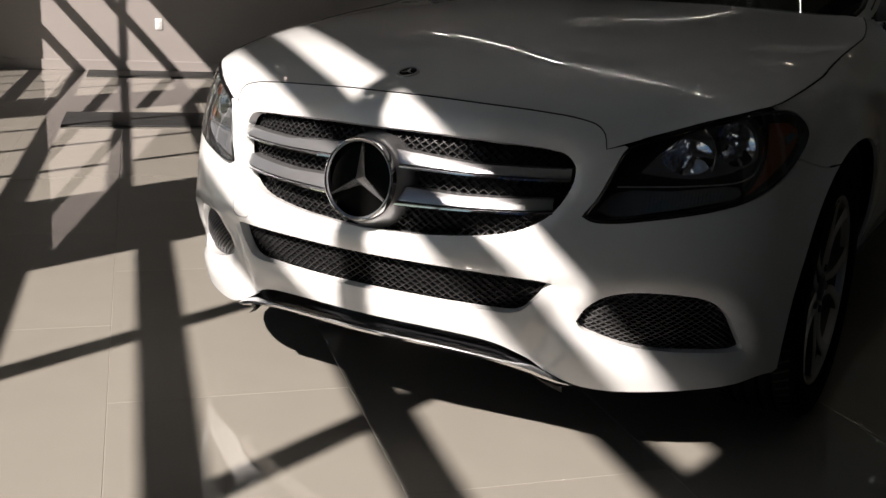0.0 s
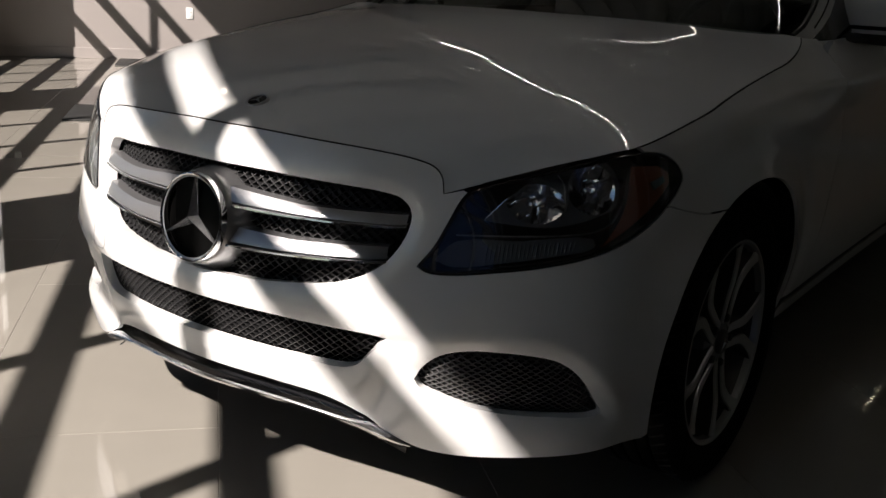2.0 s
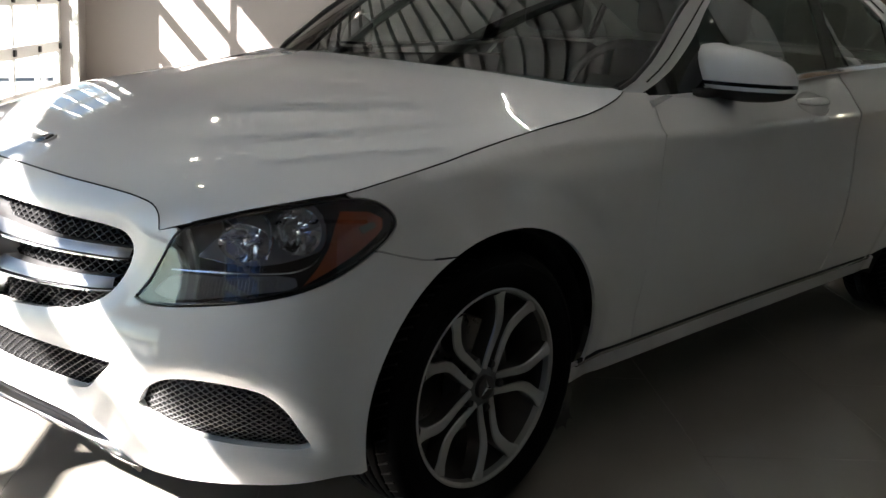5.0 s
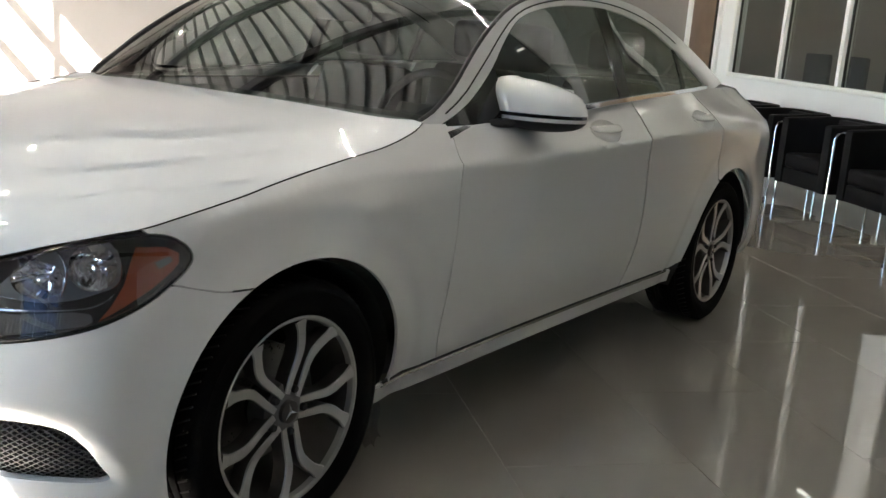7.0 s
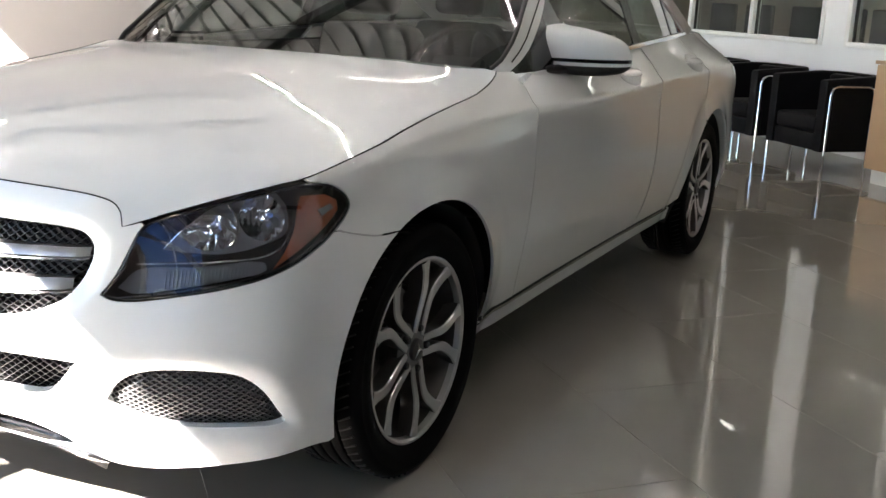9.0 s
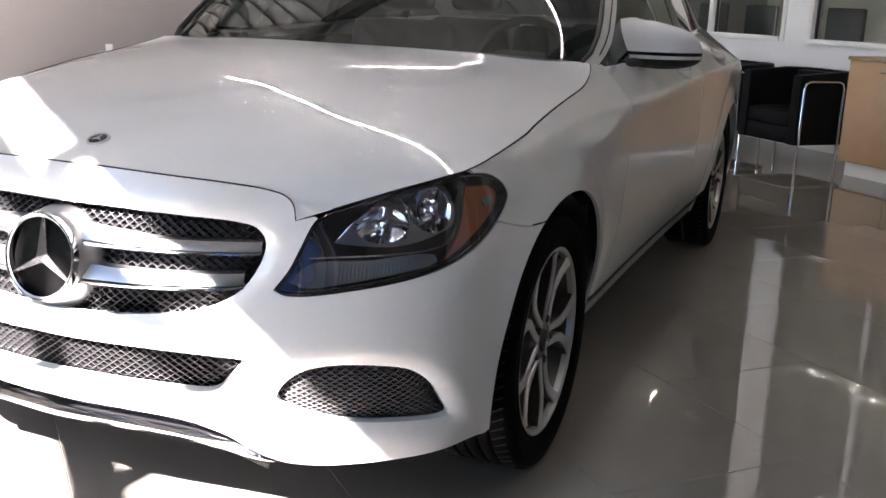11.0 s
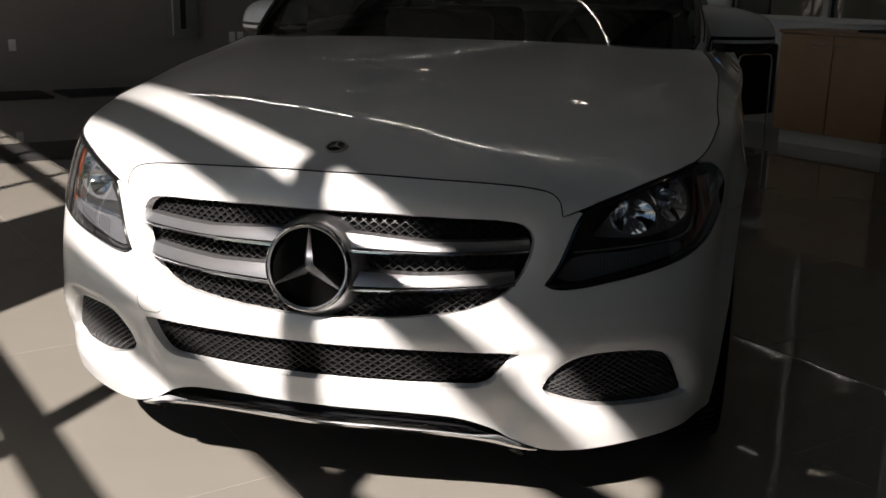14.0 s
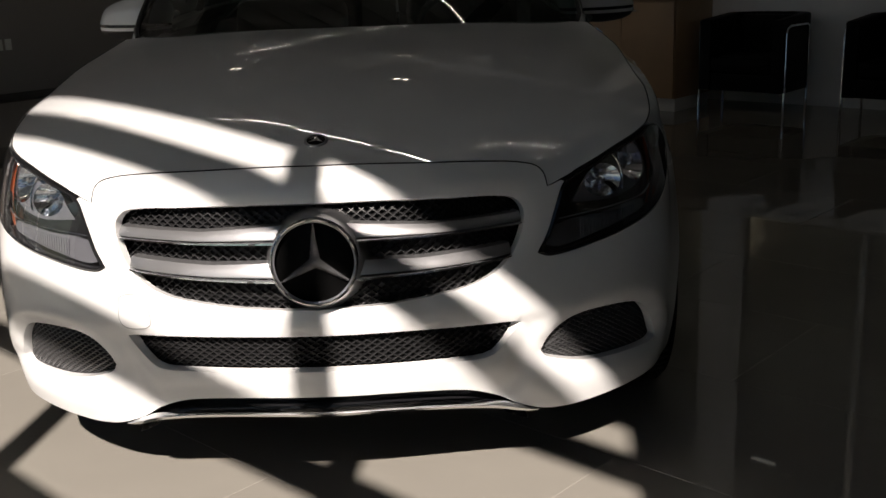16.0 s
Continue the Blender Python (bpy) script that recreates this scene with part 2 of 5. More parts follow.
def panel(outline, holes, f, step=0.022, edge=0.012, gap=0.0013, depth=0.009, hole_depth=0.02, away=None, rim=0.0):
    """A thin shell over a flat outline with holes, laid on the surface f(u, v), its edges turned in. away(u, v): a point the skin faces from."""
    outline = shrink(resample(outline, edge, True), gap) if gap else resample(outline, edge, True)
    outline = resample(outline, edge, True)
    holes = [resample(h, edge, True) for h in holes]
    us, vs = [p[0] for p in outline], [p[1] for p in outline]
    pts, edges = [], []
    loops = [outline] + holes
    marks = []
    for lp in loops:
        base = len(pts)
        pts += lp
        edges += [(base + i, base + (i + 1) % len(lp)) for i in range(len(lp))]
        marks.append((base, len(lp)))
    near = np.array(pts)
    u = min(us)
    i = 0
    while u < max(us):
        v = min(vs) + (step * 0.433 if i % 2 else 0)
        while v < max(vs):
            if inside_poly(u, v, outline) and not any(inside_poly(u, v, h) for h in holes):
                if np.min((near[:, 0] - u) ** 2 + (near[:, 1] - v) ** 2) > (0.55 * step) ** 2:
                    pts.append((u, v))
            v += step
        u += step * 0.866
        i += 1
    res = delaunay_2d_cdt([Vector(p) for p in pts], edges, [], 0, 1e-6)
    vc, fc, origin = res[0], res[2], res[3]
    bm = bmesh.new()
    vm = [bm.verts.new(f(p[0], p[1])) for p in vc]
    for tri in fc:
        cx, cy = sum(vc[k][0] for k in tri) / 3, sum(vc[k][1] for k in tri) / 3
        if inside_poly(cx, cy, outline) and not any(inside_poly(cx, cy, h) for h in holes):
            bm.faces.new([vm[k] for k in tri])
    bmesh.ops.delete(bm, geom=[v for v in bm.verts if not v.link_faces], context="VERTS")

    def normal(u, v):
        e = 0.004
        a, b, c, d = [Vector(f(*q)) for q in ((u - e, v), (u + e, v), (u, v - e), (u, v + e))]
        return (b - a).cross(d - c).normalized()
    bm.normal_update()
    # all faces the same way as the surface's own normal
    bmesh.ops.recalc_face_normals(bm, faces=bm.faces[:])
    bm.faces.ensure_lookup_table()
    k = bm.faces[len(bm.faces) // 2]
    if away is not None and k.normal.dot(k.calc_center_median() - Vector(away)) < 0:
        bmesh.ops.reverse_faces(bm, faces=bm.faces[:])
    for li, lp in enumerate(loops):
        dp = depth if li == 0 else hole_depth
        if not dp:
            continue
        ring = []
        for (a, b) in lp:
            p, nn = Vector(f(a, b)), normal(a, b)
            ring.append((p, nn))
        sgn = sign_of(bm, ring)
        r0 = [bm.verts.new(p) for p, nn in ring]
        r1 = [bm.verts.new(p - nn * sgn * dp) for p, nn in ring]
        m = len(ring)
        for q in range(m):
            bm.faces.new((r0[q], r0[(q + 1) % m], r1[(q + 1) % m], r1[q]))
    return bm


def sign_of(bm, ring):
    """Whether the surface's own normal agrees with the faces' at this ring."""
    p, nn = ring[len(ring) // 3]
    best = min((fa for fa in bm.faces if len(fa.verts) == 3), key=lambda fa: (fa.calc_center_median() - p).length_squared)
    return 1 if best.normal.dot(nn) >= 0 else -1


def coons(c0, c1, d0, d1, nu, nv, lift=None, power=1):
    """A patch between four curves: c0, c1 along u at v = 0, 1; d0, d1 along v at u = 0, 1 (each a function 0..1 of a point)."""
    rows = []
    p00, p10, p01, p11 = [Vector(q) for q in (c0(0), c0(1), c1(0), c1(1))]
    for j in range(nv + 1):
        v = j / nv
        row = []
        for i in range(nu + 1):
            u = i / nu
            a = Vector(c0(u)) * (1 - v) + Vector(c1(u)) * v
            f = u ** power
            b = Vector(d0(v)) * (1 - f) + Vector(d1(v)) * f
            c = p00 * (1 - f) * (1 - v) + p10 * f * (1 - v) + p01 * (1 - f) * v + p11 * f * v
            q = a + b - c
            if lift:
                q = q + Vector(lift(u, v))
            row.append(q)
        rows.append(row)
    return rows


def curve_of(points):
    """A smooth function 0..1 along points."""
    s = spline(points, 16)
    a = np.concatenate([[0], np.cumsum(np.linalg.norm(np.diff(s, axis=0), axis=1))])
    a = a / a[-1]
    return lambda t: tuple(float(np.interp(t, a, s[:, k])) for k in range(s.shape[1]))


def fair(half, nu=3, nv=4):
    """The half patch drawn smooth: a low polynomial through its points, mirror-true about the middle."""
    nj, ni = len(half) - 1, len(half[0]) - 1
    uv = np.array([(i / ni, j / nj) for j in range(nj + 1) for i in range(ni + 1)])
    pts = np.array([[half[j][i].x, half[j][i].y, half[j][i].z] for j in range(nj + 1) for i in range(ni + 1)])
    wt = np.where((uv[:, 0] > 0.99) | (uv[:, 1] < 0.01) | (uv[:, 1] > 0.99), 3.0, 1.0)[:, None]
    even = np.stack([uv[:, 0] ** (2 * a) * uv[:, 1] ** b for a in range(nu) for b in range(nv)], 1)
    odd = even * uv[:, :1]
    out = pts.copy()
    for k, base in ((0, odd), (1, even), (2, even)):
        out[:, k] = base @ np.linalg.lstsq(base * wt, pts[:, k] * wt[:, 0], rcond=None)[0]
    return [[Vector(out[j * (ni + 1) + i]) for i in range(ni + 1)] for j in range(nj + 1)]


def relax(half, rounds=24):
    """The half patch with its small ripples evened out, its border kept, mirror-true about the middle."""
    a = np.array([[tuple(p) for p in r] for r in half])
    for _ in range(rounds):
        left = np.concatenate([a[:, 1:2] * np.array((-1, 1, 1)), a[:, :-1]], 1)
        m = a.copy()
        m[1:-1, :-1] = (left[1:-1, :-1] + a[1:-1, 1:] + a[:-2, :-1] + a[2:, :-1]) / 4
        a = 0.5 * a + 0.5 * m
    return [[Vector(p) for p in r] for r in a]


def mirrored(ob, name=None, parent=None):
    """The same part on the car's other side."""
    me = ob.data.copy()
    me.transform(Matrix.Diagonal((-1, 1, 1, 1)))
    me.flip_normals()
    o = new(name or ob.name, me)
    o.parent = parent or ob.parent
    if "label" in ob:
        o["label"] = ob["label"]
    return o



# ---- body surface ----
PLAN = [(0, 0.0), (0.15, 0.008), (0.30, 0.036), (0.45, 0.088), (0.58, 0.150), (0.70, 0.228), (0.795, 0.322), (0.850, 0.440), (0.882, 0.60),
        (0.897, 0.80), (0.900, 1.15), (0.897, 1.60), (0.899, 2.2), (0.902, 2.8), (0.905, 3.3), (0.903, 3.7), (0.888, 4.05), (0.845, 4.32), (0.74, 4.53), (0.45, 4.65), (0, 4.68)]


def spline(points, n):
    """Dense centripetal-like Catmull-Rom samples through points."""
    p = [np.array(q, float) for q in points]
    p = [2 * p[0] - p[1]] + p + [2 * p[-1] - p[-2]]
    out = []
    for i in range(1, len(p) - 2):
        for k in range(n):
            t = k / n
            a, b, c, d = p[i - 1], p[i], p[i + 1], p[i + 2]
            la, lb, lc = [max(1e-6, float(np.linalg.norm(v)) ** 0.5) for v in (b - a, c - b, d - c)]
            m1 = (c - b) / lb - (c - a) / (la + lb) + (b - a) / la
            m2 = (d - c) / lc - (d - b) / (lb + lc) + (c - b) / lb
            m1, m2 = m1 * lb, m2 * lb
            out.append((2 * t**3 - 3 * t**2 + 1) * b + (t**3 - 2 * t**2 + t) * m1 + (3 * t**2 - 2 * t**3) * c + (t**3 - t**2) * m2)
    out.append(p[-2])
    return np.array(out)


_mir = [(-x, y) for x, y in PLAN[3:0:-1]]
_pl = spline(_mir + PLAN, 24)
_k0 = 3 * 24
_pl = _pl[_k0:]
_arc = np.concatenate([[0], np.cumsum(np.linalg.norm(np.diff(_pl, axis=0), axis=1))])
ARC_OF_Y = lambda y: float(np.interp(y, _pl[:, 1], _arc))
TAU = [0.0, 0.30, 0.52, 0.80, 1.02, 1.42, 2.15, 3.6, 4.3, 5.0, 5.6, float(_arc[-1])]
ZK = [0.14, 0.20, 0.26, 0.32, 0.40, 0.48, 0.56, 0.64, 0.70, 0.76, 0.82, 0.88, 0.94, 1.00, 1.06]
INSET = [
    [.075, .050, .030, .015, .002, .000, .008, .020, .032, .060, .105, .17, .25, .33, .42],
    [.085, .058, .036, .018, .003, .000, .012, .026, .036, .060, .105, .17, .25, .33, .42],
    [.050, .030, .017, .011, .003, .002, .022, .038, .048, .064, .105, .17, .25, .33, .42],
    [.044, .024, .012, .006, .000, .000, .010, .024, .038, .058, .090, .14, .21, .29, .38],
    [.050, .028, .014, .005, .000, .000, .006, .016, .028, .045, .072, .115, .18, .26, .35],
    [.105, .082, .062, .044, .030, .020, .013, .009, .009, .014, .028, .070, .092, .15, .24],
    [.128, .104, .082, .060, .036, .018, .009, .005, .004, .005, .008, .014, .044, .10, .20],
    [.135, .110, .086, .062, .036, .018, .008, .004, .004, .006, .009, .014, .026, .058, .105],
    [.120, .092, .068, .044, .026, .013, .006, .003, .003, .004, .006, .012, .036, .095, .165],
    [.095, .060, .034, .014, .002, -.003, .000, .004, .006, .005, .006, .026, .078, .15, .22],
    [.110, .070, .040, .020, .006, .000, .000, .002, .005, .012, .025, .05, .09, .14, .20],
    [.120, .080, .050, .030, .015, .005, .000, .000, .002, .008, .015, .025, .05, .09, .14],
]


def _pchip(xs, ys, x):
    """Smooth monotone-ish cubic interpolation of the rows ys at x."""
    x = min(max(x, xs[0]), xs[-1])
    i = min(max(int(np.searchsorted(xs, x)) - 1, 0), len(xs) - 2)
    def slope(j):
        if j == 0:
            return (ys[1] - ys[0]) / (xs[1] - xs[0])
        if j == len(xs) - 1:
            return (ys[-1] - ys[-2]) / (xs[-1] - xs[-2])
        h0, h1 = xs[j] - xs[j - 1], xs[j + 1] - xs[j]
        return ((ys[j] - ys[j - 1]) / h0 * h1 + (ys[j + 1] - ys[j]) / h1 * h0) / (h0 + h1)
    h = xs[i + 1] - xs[i]
    t = (x - xs[i]) / h
    return (2*t**3-3*t**2+1)*ys[i] + (t**3-2*t**2+t)*h*slope(i) + (3*t**2-2*t**3)*ys[i+1] + (t**3-t**2)*h*slope(i+1)


_ins = np.array(INSET)
_tz = np.array(TAU)
_zk = np.array(ZK)
_zf = np.linspace(ZK[0], ZK[-1], 185)
_rows = np.array([[_pchip(_zk, r, z) for z in _zf] for r in _ins])
_tf = np.linspace(0, TAU[-1], 400)
_grid = np.array([_pchip(_tz, _rows, t) for t in _tf])
_tan = np.gradient(_pl, _arc, axis=0)
_tan /= np.linalg.norm(_tan, axis=1)[:, None]


def inset(t, z):
    zc = CREASE(abs(t))
    h = CREASE_H(abs(t))
    fall = h * (CREASE_S(abs(t)) * min(0.10, max(0.0, z - zc)) - 0.012 * math.exp(-max(zc - z, 0.0) / 0.050 - max(z - zc, 0.0) / 0.016))
    y, bulge = float(np.interp(abs(t), _arc, _pl[:, 1])), 0.0
    for yc, r0 in ((0.826, 0.386), (3.642, 0.395)):
        r = math.hypot(y - yc, z - 0.325) - r0
        if -0.05 < r < 0.22:
            bulge += 0.010 * math.exp(-max(r, 0.0) / 0.032) - 0.005 * math.exp(-((r - 0.085) / 0.035) ** 2)
    return base_inset(t, z) + fall - bulge * min(1.0, max(0.0, (abs(t) - 0.90) / 0.15))


CREASE = lambda u: float(np.interp(u, [1.02, 1.25, 1.42, 1.72, 2.37, 2.6, 3.5, 4.4, 5.2], [.79, .848, .868, .885, .889, .896, .905, .912, .90]))
CREASE_S = lambda u: float(np.interp(u, [1.1, 1.42, 2.0, 3.0], [.5, .9, .42, .34]))      # how steeply the shoulder leans in above the crease
CREASE_H = lambda u: float(np.interp(u, [1.05, 1.3, 1.8, 4.6, 5.1], [0, .8, 1, 1, 0]))


def base_inset(t, z):
    a = min(max(abs(t) / TAU[-1] * 399, 0), 398.999)
    b = min(max((z - ZK[0]) / (ZK[-1] - ZK[0]) * 184, 0), 183.999)
    i, j = int(a), int(b)
    a, b = a - i, b - j
    g = _grid
    return (g[i, j] * (1 - b) + g[i, j + 1] * b) * (1 - a) + (g[i + 1, j] * (1 - b) + g[i + 1, j + 1] * b) * a


def relief(u, z):
    """Rounded edges of the front's openings and the hollows between them; filled in by shape_front()."""
    if u > 1.1 or RELIEF is None:
        return 0.0
    a, b = min(max(u / 0.005, 0), 218.999), min(max((z - 0.14) / 0.005, 0), 148.999)
    i, j = int(a), int(b)
    a, b = a - i, b - j
    g = RELIEF
    return (g[i, j] * (1 - b) + g[i, j + 1] * b) * (1 - a) + (g[i + 1, j] * (1 - b) + g[i + 1, j + 1] * b) * a


RELIEF = None


def line_dist(uu, vv, line):
    """Least distance from a grid of places to a polyline."""
    best = np.full(uu.shape, 9.0)
    for (x0, y0), (x1, y1) in zip(line, line[1:]):
        dx, dy = x1 - x0, y1 - y0
        t = np.clip(((uu - x0) * dx + (vv - y0) * dy) / max(1e-12, dx * dx + dy * dy), 0, 1)
        best = np.minimum(best, np.hypot(uu - x0 - t * dx, vv - y0 - t * dy))
    return best


def shape_front(grille, lower, fog):
    """Relief of the front from the openings' outlines."""
    uu, vv = np.meshgrid(np.arange(220) * 0.005, 0.14 + np.arange(150) * 0.005, indexing="ij")
    out = 0.010 * np.exp(-(line_dist(uu, vv, grille) / 0.013) ** 2)
    out = out + 0.006 * np.exp(-(line_dist(uu, vv, lower) / 0.010) ** 2)
    out = out + 0.016 * np.exp(-(line_dist(uu, vv, fog + fog[:1]) / 0.020) ** 1.5)
    # ridge round the fog insert, hollow beside the lower grille, crease running out from its corner
    out = out - 0.006 * np.exp(-((line_dist(uu, vv, [(.52, .40), (.60, .445), (.74, .448), (.83, .425), (.885, .375), (.93, .31)]) - 0.0) / 0.016) ** 2)
    out = out + 0.014 * np.exp(-(line_dist(uu, vv, [(.475, .405), (.462, .36), (.450, .31), (.43, .265)]) / 0.030) ** 2)
    out = out - 0.005 * np.exp(-(line_dist(uu, vv, [(.43, .448), (.52, .445), (.58, .452)]) / 0.014) ** 2)
    return out


def skin(t, z, out=0.0):
    """The point of the body's skin at plan length t from the nose (minus: the car's right) and height z, moved out by some metres."""
    u = abs(t)
    x, y = np.interp(u, _arc, _pl[:, 0]), np.interp(u, _arc, _pl[:, 1])
    tx, ty = np.interp(u, _arc, _tan[:, 0]), np.interp(u, _arc, _tan[:, 1])
    w = inset(u, z) + relief(u, z) - out
    x, y = x - ty * w, y + tx * w
    return (x if t >= 0 else -x), y, z

# ---- the room ----
SPACE = Matrix(((D_X, -N_X, 0, 0), (D_Y, -N_Y, 0, 0), (0, 0, 1, 0), (0, 0, 0, 1)))   # local x = s, local y = -q


def rbox(s0, s1, q0, q1, z0, z1, bevel=0.0, bm=None):
    return box(s0, s1, -q1, -q0, z0, z1, bevel, bm)


def structure(name, bm, material, label, category="", smooth=False):
    ob = finish(bm, name, material, None, "", smooth)
    ob.matrix_world = SPACE
    return tagged(ob, label, category or name.split("_")[0], kind="structure")


bm = bmesh.new()
bmesh.ops.create_grid(bm, x_segments=8, y_segments=8, size=400)
ground = finish(bm, "ground", CONCRETE, None, smooth=False)
ground.location = (0, 0, -0.12)
tagged(ground, "sunlit pale concrete forecourt outside the showroom", "ground", kind="structure")

floor = structure("floor", rbox(S_GAR - 0.2, S_WIN, Q_WEST, Q_EAST, -0.1, -0.0012), GROUT, "polished greige floor tiles with thin joints")

wall = structure("wall_west", rbox(S_GAR - 0.2, S_WIN + 4, Q_WEST - 0.2, Q_WEST, -0.1, HIGH), WALLP, "plain greige painted showroom wall")
base = structure("baseboard", rbox(S_GAR + 0.002, S_WIN, Q_WEST, Q_WEST + 0.014, 0.0, 0.11, 0.003), WALLP, "greige skirting along the showroom wall", "baseboard")

DOORS = [(-8.85, -5.90, 4, 3.10), (-4.95, -1.60, 4, 3.42), (-0.575, 2.655, 3, 3.60), (3.6, 6.7, 3, 3.10)]
RAILS = [0.49, 0.965, 1.44, 1.96, 2.53, 3.10]
RAILS_MID = [0.42, 0.99, 1.555, 2.12, 2.705, 3.283]      # the door in front of the car stands a little higher
STILES_MID = [-0.575, 0.565, 1.680, 2.655]
bm = bmesh.new()
edges = [Q_WEST] + [v for d in DOORS for v in d[:2]] + [Q_EAST]
for a, b in zip(edges[0::2], edges[1::2]):
    rbox(S_GAR - 0.2, S_GAR, a, b, -0.1, HIGH, bm=bm)
for q0, q1, n, top in DOORS:
    rbox(S_GAR - 0.2, S_GAR, q0, q1, top, HIGH, bm=bm)
structure("wall_south", bm, WALLP, "greige showroom wall with overhead door openings")


def overhead_door(i, q0, q1, n, top, panes=PANE, rails=RAILS, stiles=None, half=0.055, wide=0.045):
    door = thing("door_%d" % i, "white-framed glazed overhead door, closed", "overhead door", SPACE, kind="structure")
    s0, s1 = S_GAR - 0.16, S_GAR - 0.115
    stiles = stiles or [q0 + (q1 - q0) * k / n for k in range(n + 1)]
    levels = [0.0] + [z for z in rails if z < top - 0.15] + [top]
    spans = [(0.12 if za == 0 else za + half, top - 0.09 if zb == top else zb - half) for za, zb in zip(levels, levels[1:])]
    for k, z in enumerate(levels):
        lo, hi = (0.0, 0.12) if k == 0 else (top - 0.09, top) if k == len(levels) - 1 else (z - half, z + half)
        part("rail", rbox(s0, s1, q0, q1, lo, hi, 0.006), FRAMEW, door)
    for k, q in enumerate(stiles):
        w = wide / 2 if 0 < k < n else 0.075
        for a, b in spans:
            part("stile", rbox(s0 + 0.004, s1 - 0.004, max(q0, q - w), min(q1, q + w), a, b), FRAMEW, door)
    for a, b in spans:
        for qa, qb in zip(stiles, stiles[1:]):
            p = part("pane", rbox(s0 + 0.02, s0 + 0.024, qa + 0.03, qb - 0.03, a, b), panes, door, smooth=False)
            p.visible_shadow = False
    # vertical track, hinges and roller brackets
    for q in (q0 - 0.03, q1 + 0.03):
        part("track", rbox(S_GAR + 0.002, S_GAR + 0.06, q - 0.025, q + 0.025, 0.02, min(HIGH - 0.1, top + 0.6), 0.004), STEELW, door, "galvanised vertical door track")
    for z in levels[1:-1]:
        for q in stiles:
            q = min(max(q, q0 + 0.05), q1 - 0.05)
            part("hinge", rbox(s1, s1 + 0.02, q - 0.03, q + 0.03, z - 0.03, z + 0.03, 0.004), BLACK, door, "dark door hinge")
    return door


for i, (q0, q1, n, top) in enumerate(DOORS):
    if i == 2:
        overhead_door(i + 1, q0, q1, n, top, PANE, RAILS_MID, STILES_MID, 0.061, 0.085)
    else:
        overhead_door(i + 1, q0, q1, n, top, TINTED if q0 > 3 else PANE)
# Unseen slab, added only to block the sun at the end door.
structure("canopy", rbox(S_GAR - 4.6, S_GAR - 0.2, 3.2, 12.0, 3.62, 3.82), STEELW, "unseen flat slab added to keep the sun off the end door", "canopy")

# window wall behind the chairs
SILL, HEAD = 0.90, 4.15
WINDOWS = [(-8.22, -5.09, 3), (-4.81, -2.64, 2), (-2.34, -0.22, 2), (0.06, 2.18, 2), (2.46, 4.6, 2)]
bm = bmesh.new()
rbox(S_WIN, S_WIN + 0.14, Q_WEST, Q_EAST, -0.1, SILL, bm=bm)
rbox(S_WIN, S_WIN + 0.14, Q_WEST, Q_EAST, HEAD, HIGH, bm=bm)
edges = [Q_WEST] + [v for w in WINDOWS for v in w[:2]] + [Q_EAST]
for a, b in zip(edges[0::2], edges[1::2]):
    rbox(S_WIN, S_WIN + 0.14, a, b, SILL, HEAD, bm=bm)
structure("wall_north", bm, WHITEW, "white painted partition wall with office windows")
for i, (q0, q1, n) in enumerate(WINDOWS):
    w = thing("window_%d" % (i + 1), "white-framed interior office window", "window", SPACE, kind="structure")
    f = bmesh.new()
    rbox(S_WIN - 0.012, S_WIN + 0.10, q0, q0 + 0.05, SILL, HEAD, 0.004, f), rbox(S_WIN - 0.012, S_WIN + 0.10, q1 - 0.05, q1, SILL, HEAD, 0.004, f)
    rbox(S_WIN - 0.012, S_WIN + 0.10, q0 + 0.05, q1 - 0.05, HEAD - 0.05, HEAD, 0.004, f)
    part("window_frame", f, FRAMEW, w)
    part("window_sill", rbox(S_WIN - 0.03, S_WIN + 0.10, q0 + 0.05, q1 - 0.05, SILL, SILL + 0.045, 0.005), FRAMEW, w)
    for k in range(1, n):
        q = q0 + (q1 - q0) * k / n
        part("mullion", rbox(S_WIN - 0.008, S_WIN + 0.08, q - 0.03, q + 0.03, SILL + 0.045, HEAD - 0.05, 0.004), FRAMEW, w)
    for k in range(n):
        qa, qb = q0 + (q1 - q0) * k / n + (0.05 if k == 0 else 0.03), q0 + (q1 - q0) * (k + 1) / n - (0.05 if k == n - 1 else 0.03)
        part("gasket", rbox(S_WIN + 0.03, S_WIN + 0.05, qa, qa + 0.018, SILL + 0.045, HEAD - 0.05), BLACK, w, "black glazing gasket")
        part("pane", rbox(S_WIN + 0.05, S_WIN + 0.056, qa, qb, SILL + 0.045, HEAD - 0.05), PANE, w, smooth=False)

TIMBER = mat("brown_timber", (0.15, 0.10, 0.07), 0.45, var=0.2, scale=7, bump=0.05, bscale=90)
dr = thing("door_5", "brown timber office door with pale grey frame, closed", "door", SPACE, kind="structure")
for qa, qb in ((-9.30, -9.22), (-8.56, -8.48)):
    part("jamb", rbox(S_WIN - 0.035, S_WIN - 0.002, qa, qb, 0.0, 2.55, 0.004), FRAMEW, dr)
part("head", rbox(S_WIN - 0.035, S_WIN - 0.002, -9.22, -8.56, 2.47, 2.55, 0.004), FRAMEW, dr)
part("leaf", rbox(S_WIN - 0.022, S_WIN - 0.003, -9.21, -8.66, 0.01, 2.46, 0.003), TIMBER, dr, "brown timber leaf")
part("glazed_strip", rbox(S_WIN - 0.024, S_WIN - 0.004, -8.64, -8.57, 0.01, 2.46, 0.002), GLOSSB, dr, "narrow dark glazed strip")
